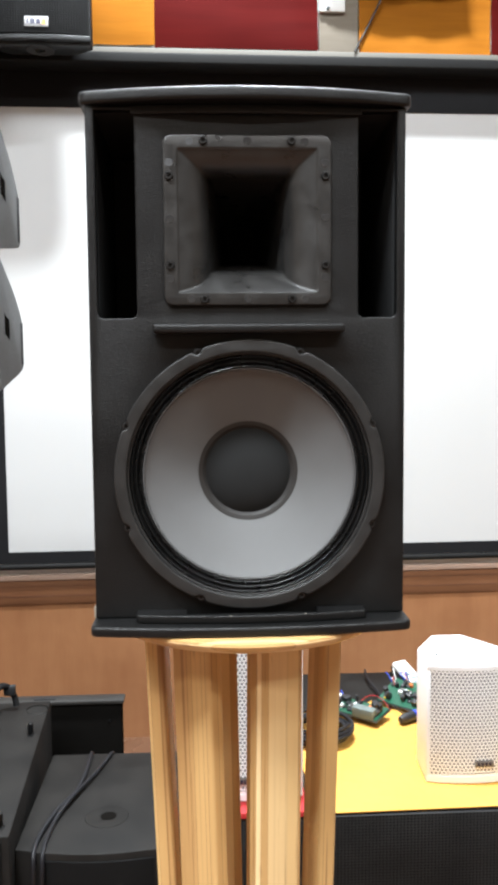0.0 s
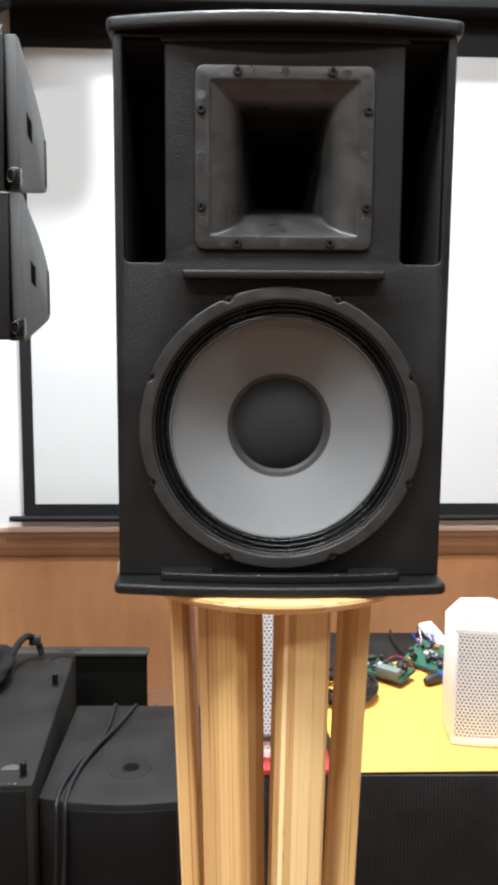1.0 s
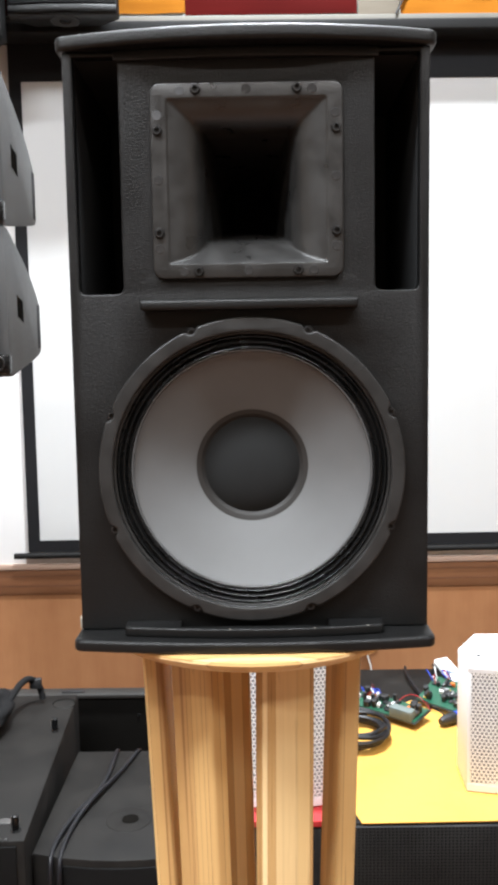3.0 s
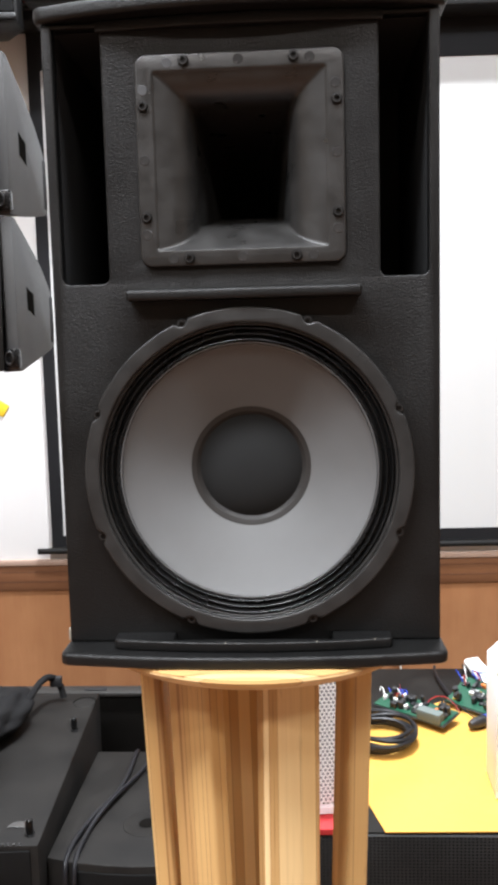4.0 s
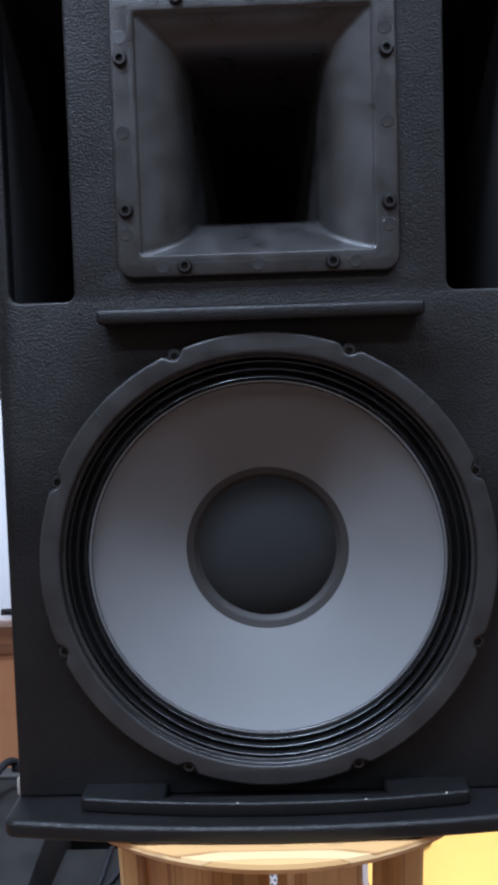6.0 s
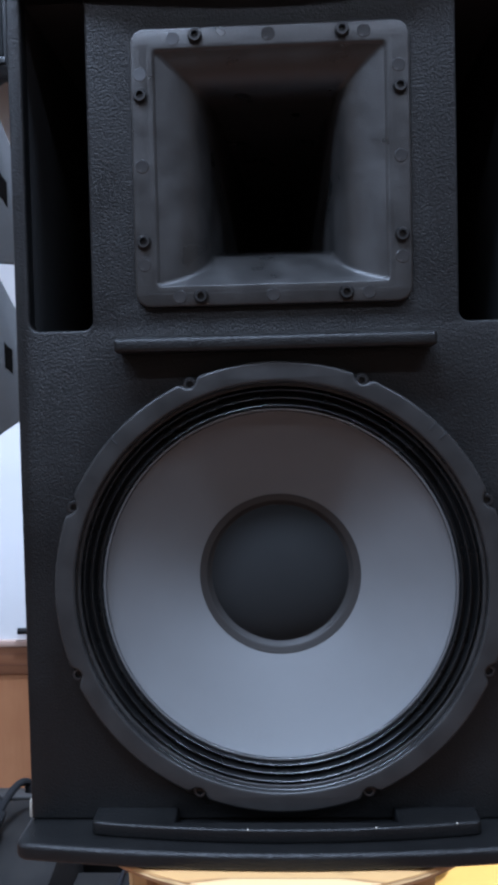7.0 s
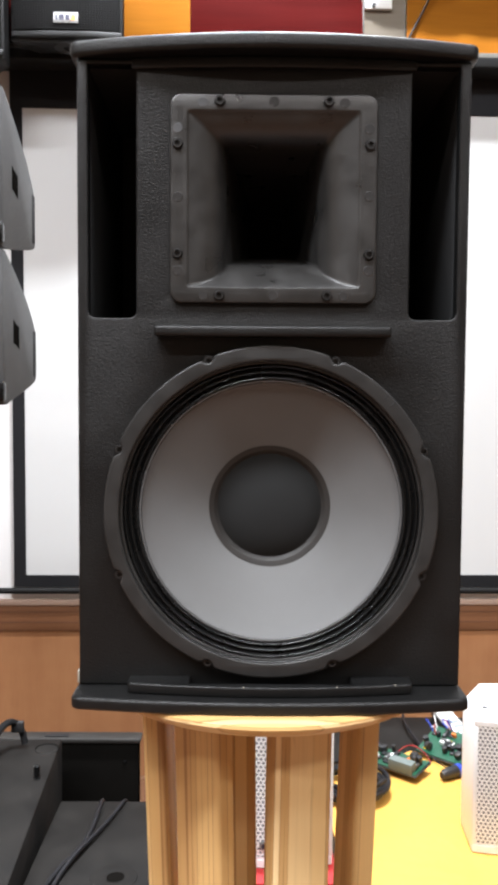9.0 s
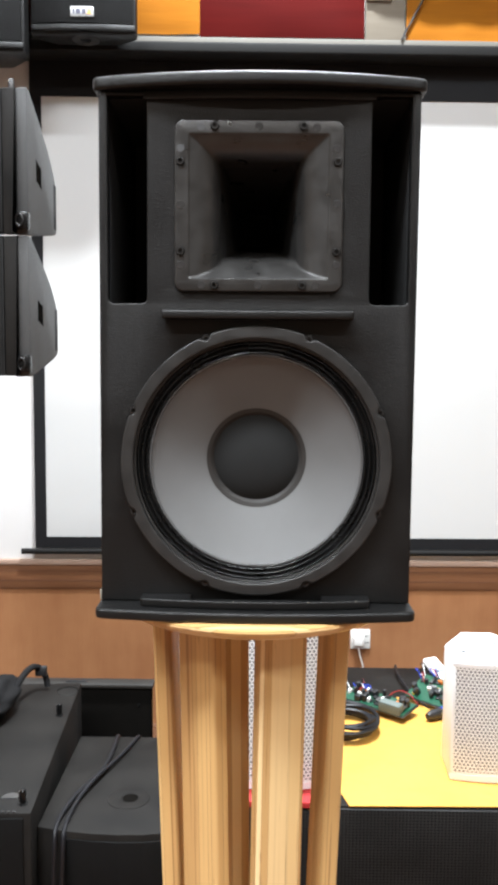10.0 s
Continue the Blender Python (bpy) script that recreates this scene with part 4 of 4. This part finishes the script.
ys = part("yellow_sheet", plate([[(0.256, 0.968), (0.60, 0.974), (1.20, 0.984), (1.21, 1.66), (0.70, 1.69), (0.60, 1.70), (0.52, 1.72), (0.44, 1.66), (0.35, 1.60), (0.205, 1.56), (0.200, 1.40), (0.218, 1.13)]], 0.004, 0.0012, lying(YZ + 0.0005, YZ + 0.0045)), YELLOW)
tagged(ys, "bright yellow foam sheet on the black subwoofer", "sheet")
rs = part("red_sheet", plate([rounded(-0.09, 0.198, 0.958, 1.38, 0.004)], 0.016, 0.002, lying(YZ + 0.0005, YZ + 0.0165)), RED_FOAM)
tagged(rs, "red foam mat under a white loudspeaker", "mat")


def white_speaker(x0, x1, y0, z0, h, badge, pitch):
    """A small white cabinet with tapered back and a bulged perforated front."""
    w, xc = x1 - x0, (x0 + x1) / 2
    th = thing("white_loudspeaker", (xc, y0 + 0.12, z0), "small white loudspeaker with a perforated steel front", "loudspeaker", "white loudspeakers")
    foot = [(x0, y0 + 0.012, z0), (x1, y0 + 0.012, z0), (x1 - 0.004, y0 + 0.15, z0), (xc + w * 0.18, y0 + 0.275, z0), (xc - w * 0.18, y0 + 0.275, z0), (x0 + 0.008, y0 + 0.15, z0)]
    part("cabinet", solid(foot, (0, 0, h), 0.006), WHITE, th)
    part("inner_face", box(x0 + 0.010, x1 - 0.010, y0 + 0.0095, y0 + 0.0115, z0 + 0.016, z0 + h - 0.012), INNER_GREY, th)
    fy = lambda u: y0 - 0.012 + 0.020 * (2 * (u - xc) / w) ** 2
    part("grille", perforated(x0 + 0.010, x1 - 0.010, z0 + 0.020, z0 + h - 0.014, pitch, pitch * 0.66, lambda u, v: (u, fy(u), v)), WHITE, th, "white perforated steel grille")
    n = 20
    for za, zb in ((z0 + 0.001, z0 + 0.022), (z0 + h - 0.016, z0 + h - 0.001)):
        front = [(x0 + w * k / n, fy(x0 + w * k / n) - 0.0015, za) for k in range(n + 1)]
        part("front_edge", solid(front + [(x1, y0 + 0.0115, za), (x0, y0 + 0.0115, za)], (0, 0, zb - za), 0.0015, 1), WHITE, th)
    for xa, xb in ((x0 - 0.001, x0 + 0.011), (x1 - 0.011, x1 + 0.001)):
        part("side_edge", box(xa, xb, fy(x0 + 0.006) - 0.002, y0 + 0.0118, z0 + 0.0225, z0 + h - 0.0165, 0.0028), WHITE, th)
    if badge:
        bx = xc + badge
        bd = part("badge", box(bx - 0.027, bx + 0.027, fy(bx) - 0.006, fy(bx) - 0.0005, z0 + 0.050, z0 + 0.068, 0.001), BADGE_PLATE, th, "grey badge with plain dark bars")
        for k in range(4):
            part("badge_bar", box(bx - 0.021 + 0.011 * k, bx - 0.013 + 0.011 * k, fy(bx) - 0.0068, fy(bx) - 0.0059, z0 + 0.054, z0 + 0.064), BADGE_DARK, bd)
    for fx, fyy in ((x0 + 0.05, y0 + 0.09), (xc + 0.03, y0 + 0.17)):
        part("fixing_plug", lathe([(0.008, 0.0), (0.008, 0.0012), (0.0001, 0.0012)], 20, "Z", (fx, fyy, z0 + h)), GREY_LID, th)
    return th


white_speaker(0.556, 0.822, 1.110, YZ + 0.0047, 0.346, 0.030, 0.0112)
white_speaker(-0.075, 0.190, 1.030, YZ + 0.0167, 0.46, -0.02, 0.0112)


# ---- electronics on the yellow sheet ----
def circuit_board(at, turn, w, d, tilt, seed, heat):
    rnd = random.Random(seed)
    cbd = thing("circuit_board", pose(*at, tilt, 0, turn), "loose green circuit board crowded with parts and wires", "circuit board", "loose circuit boards", local=True)
    part("board", box(-w / 2, w / 2, -d / 2, d / 2, 0, 0.003), PCB_GREEN, cbd)
    part("tray", box(-w / 2 - 0.004, w / 2 + 0.004, -d / 2 - 0.004, d / 2 + 0.004, -0.006, -0.0005, 0.001), BLACK_PLASTIC, cbd)
    for k in range(48):
        x, y = rnd.uniform(-w * 0.44, w * 0.44), rnd.uniform(-d * 0.40, d * 0.40)
        m = pose(x, y, 0.0032, 0, 0, rnd.choice((0, 90)) + rnd.uniform(-8, 8))
        kind = k % 8
        if kind in (0, 4):
            part("capacitor", rod(rnd.uniform(0.005, 0.010), rnd.uniform(0.016, 0.032), 16, 0.0015), BLACK_PLASTIC, cbd, m=m)
        elif kind in (1, 5):
            part("chip", box(-0.009, 0.009, -0.006, 0.006, 0, 0.006, 0.001), BLACK_PLASTIC, cbd, m=m)
        elif kind == 2:
            part("film_capacitor", box(-0.008, 0.008, -0.004, 0.004, 0, 0.014, 0.001), ORANGE_CAP if k == 10 else WHITE_PLASTIC, cbd, m=m)
        elif kind == 3:
            part("can_capacitor", lathe([(0.0001, -0.016), (0.006, -0.016), (0.007, -0.014), (0.007, 0.014), (0.006, 0.016), (0.0001, 0.016)], 16, "Y", (0, 0, 0.008)), CHROME if k % 16 == 3 else BLACK_PLASTIC, cbd, m=m)
        elif kind == 6:
            part("resistor", box(-0.006, 0.006, -0.0016, 0.0016, 0.002, 0.0052, 0.0008), YELLOW_TAPE if k % 16 == 6 else BADGE, cbd, m=m)
        elif k % 24 == 7:
            part("coil", lathe([(0.006, 0.002), (0.006, 0.012), (0.013, 0.012), (0.013, 0.002)], 24, "Z", close=True), COPPER, cbd, m=m)
        else:
            part("transformer", box(-0.011, 0.011, -0.009, 0.009, 0, 0.019, 0.002), BLACK_PLASTIC, cbd, m=m)
    if heat:
        part("heat_sink", box(w * 0.14, w * 0.46, -d / 2 - 0.003, -d / 2 + 0.028, -0.004, 0.032, 0.002), ALU, cbd, "grey aluminium heat sink")
    for k in range(11):
        x, y = rnd.uniform(-w * 0.5, -w * 0.15), rnd.uniform(0, d * 0.5)
        q = [(x, y, 0.004), (x - rnd.uniform(0.0, 0.03), y + 0.015, rnd.uniform(0.02, 0.042)), (x - rnd.uniform(0.02, 0.05), y + rnd.uniform(0.0, 0.05), rnd.uniform(0.018, 0.038)), (x - rnd.uniform(0.02, 0.05), y + rnd.uniform(0.02, 0.05), 0.002)]
        part("wire", tube(q, 0.0016, 2), (BLUE, BLUE, CABLE, RED_WIRE, WHITE_PLASTIC)[k % 5], cbd)
    return cbd


SY = YZ + 0.0047
circuit_board((0.420, 1.600, SY + 0.030), -40, 0.25, 0.095, 6, 3, True)
circuit_board((0.652, 1.650, SY + 0.040), -44, 0.22, 0.13, 20, 8, False)

rm = thing("remote_control", pose(0.680, 1.80, SY + 0.043, 22, 0, 26), "white handheld controller with pale grey buttons", "controller", local=True)
part("body", box(-0.030, 0.030, -0.085, 0.085, 0, 0.024, 0.009, 3), WHITE_PLASTIC, rm)
for k in range(4):
    part("button_strip", box(-0.020, 0.020, -0.062 + k * 0.020, -0.048 + k * 0.020, 0.0242, 0.0255, 0.0005), INNER_GREY, rm)
part("stand_block", box(-0.028, 0.028, -0.08, 0.08, -0.041, -0.0005, 0.004), BLACK_PLASTIC, rm)
bp = thing("power_connector", pose(0.622, 1.535, SY, 0, 0, -58), "black power connector with a blue locking ring", "connector", local=True)
part("body", lathe([(0.0001, -0.06), (0.010, -0.06), (0.016, -0.045), (0.018, -0.01), (0.018, 0.0), (0.0001, 0.0)], 24, "Y", (0, 0, 0.019)), BLACK_PLASTIC, bp)
part("locking_ring", lathe([(0.0001, 0.0005), (0.0185, 0.0005), (0.0185, 0.015), (0.0001, 0.015)], 24, "Y", (0, 0, 0.019)), BLUE, bp, "blue locking ring")
part("nose", lathe([(0.0001, 0.0155), (0.016, 0.0155), (0.016, 0.048), (0.0001, 0.048)], 24, "Y", (0, 0, 0.019)), BLACK_PLASTIC, bp)
wr = part("thin_wire", tube([(0.46, 1.62, SY + 0.03), (0.49, 1.70, SY + 0.035), (0.55, 1.68, SY + 0.03), (0.585, 1.60, SY + 0.012), (0.605, 1.56, SY + 0.012)], 0.0022, 2), CABLE)
tagged(wr, "thin dark wire looping between the boards", "wire")
rw = part("red_wire", tube([(0.445, 1.60, SY + 0.035), (0.475, 1.645, SY + 0.044), (0.515, 1.67, SY + 0.05), (0.548, 1.655, SY + 0.03), (0.565, 1.62, SY + 0.006)], 0.0013, 2), RED_WIRE)
tagged(rw, "thin red wire arching off a circuit board", "wire")
ct = part("power_cable", tube([(0.545, 1.985, YZ + 0.02), (0.53, 1.90, YZ + 0.03), (0.545, 1.80, YZ + 0.02), (0.56, 1.70, YZ + 0.016), (0.57, 1.64, YZ + 0.012)], 0.005), CABLE)
tagged(ct, "black power cable lying behind the boards", "cable")
coil = []
for k in range(0, 60 * 7):
    a = 2 * math.pi * k / 60
    r = 0.098 + 0.012 * math.sin(k * 0.09) + 0.006 * math.sin(k * 0.31)
    coil.append((0.290 + r * 1.05 * math.cos(a), 1.435 + r * math.sin(a), SY + 0.009 + 0.030 * k / 300 + 0.005 * math.sin(k * 0.17)))
cc = part("coiled_cable", tube(coil[::4], 0.0068, 2), CABLE)
tagged(cc, "coil of black audio cable on the yellow sheet", "cable")
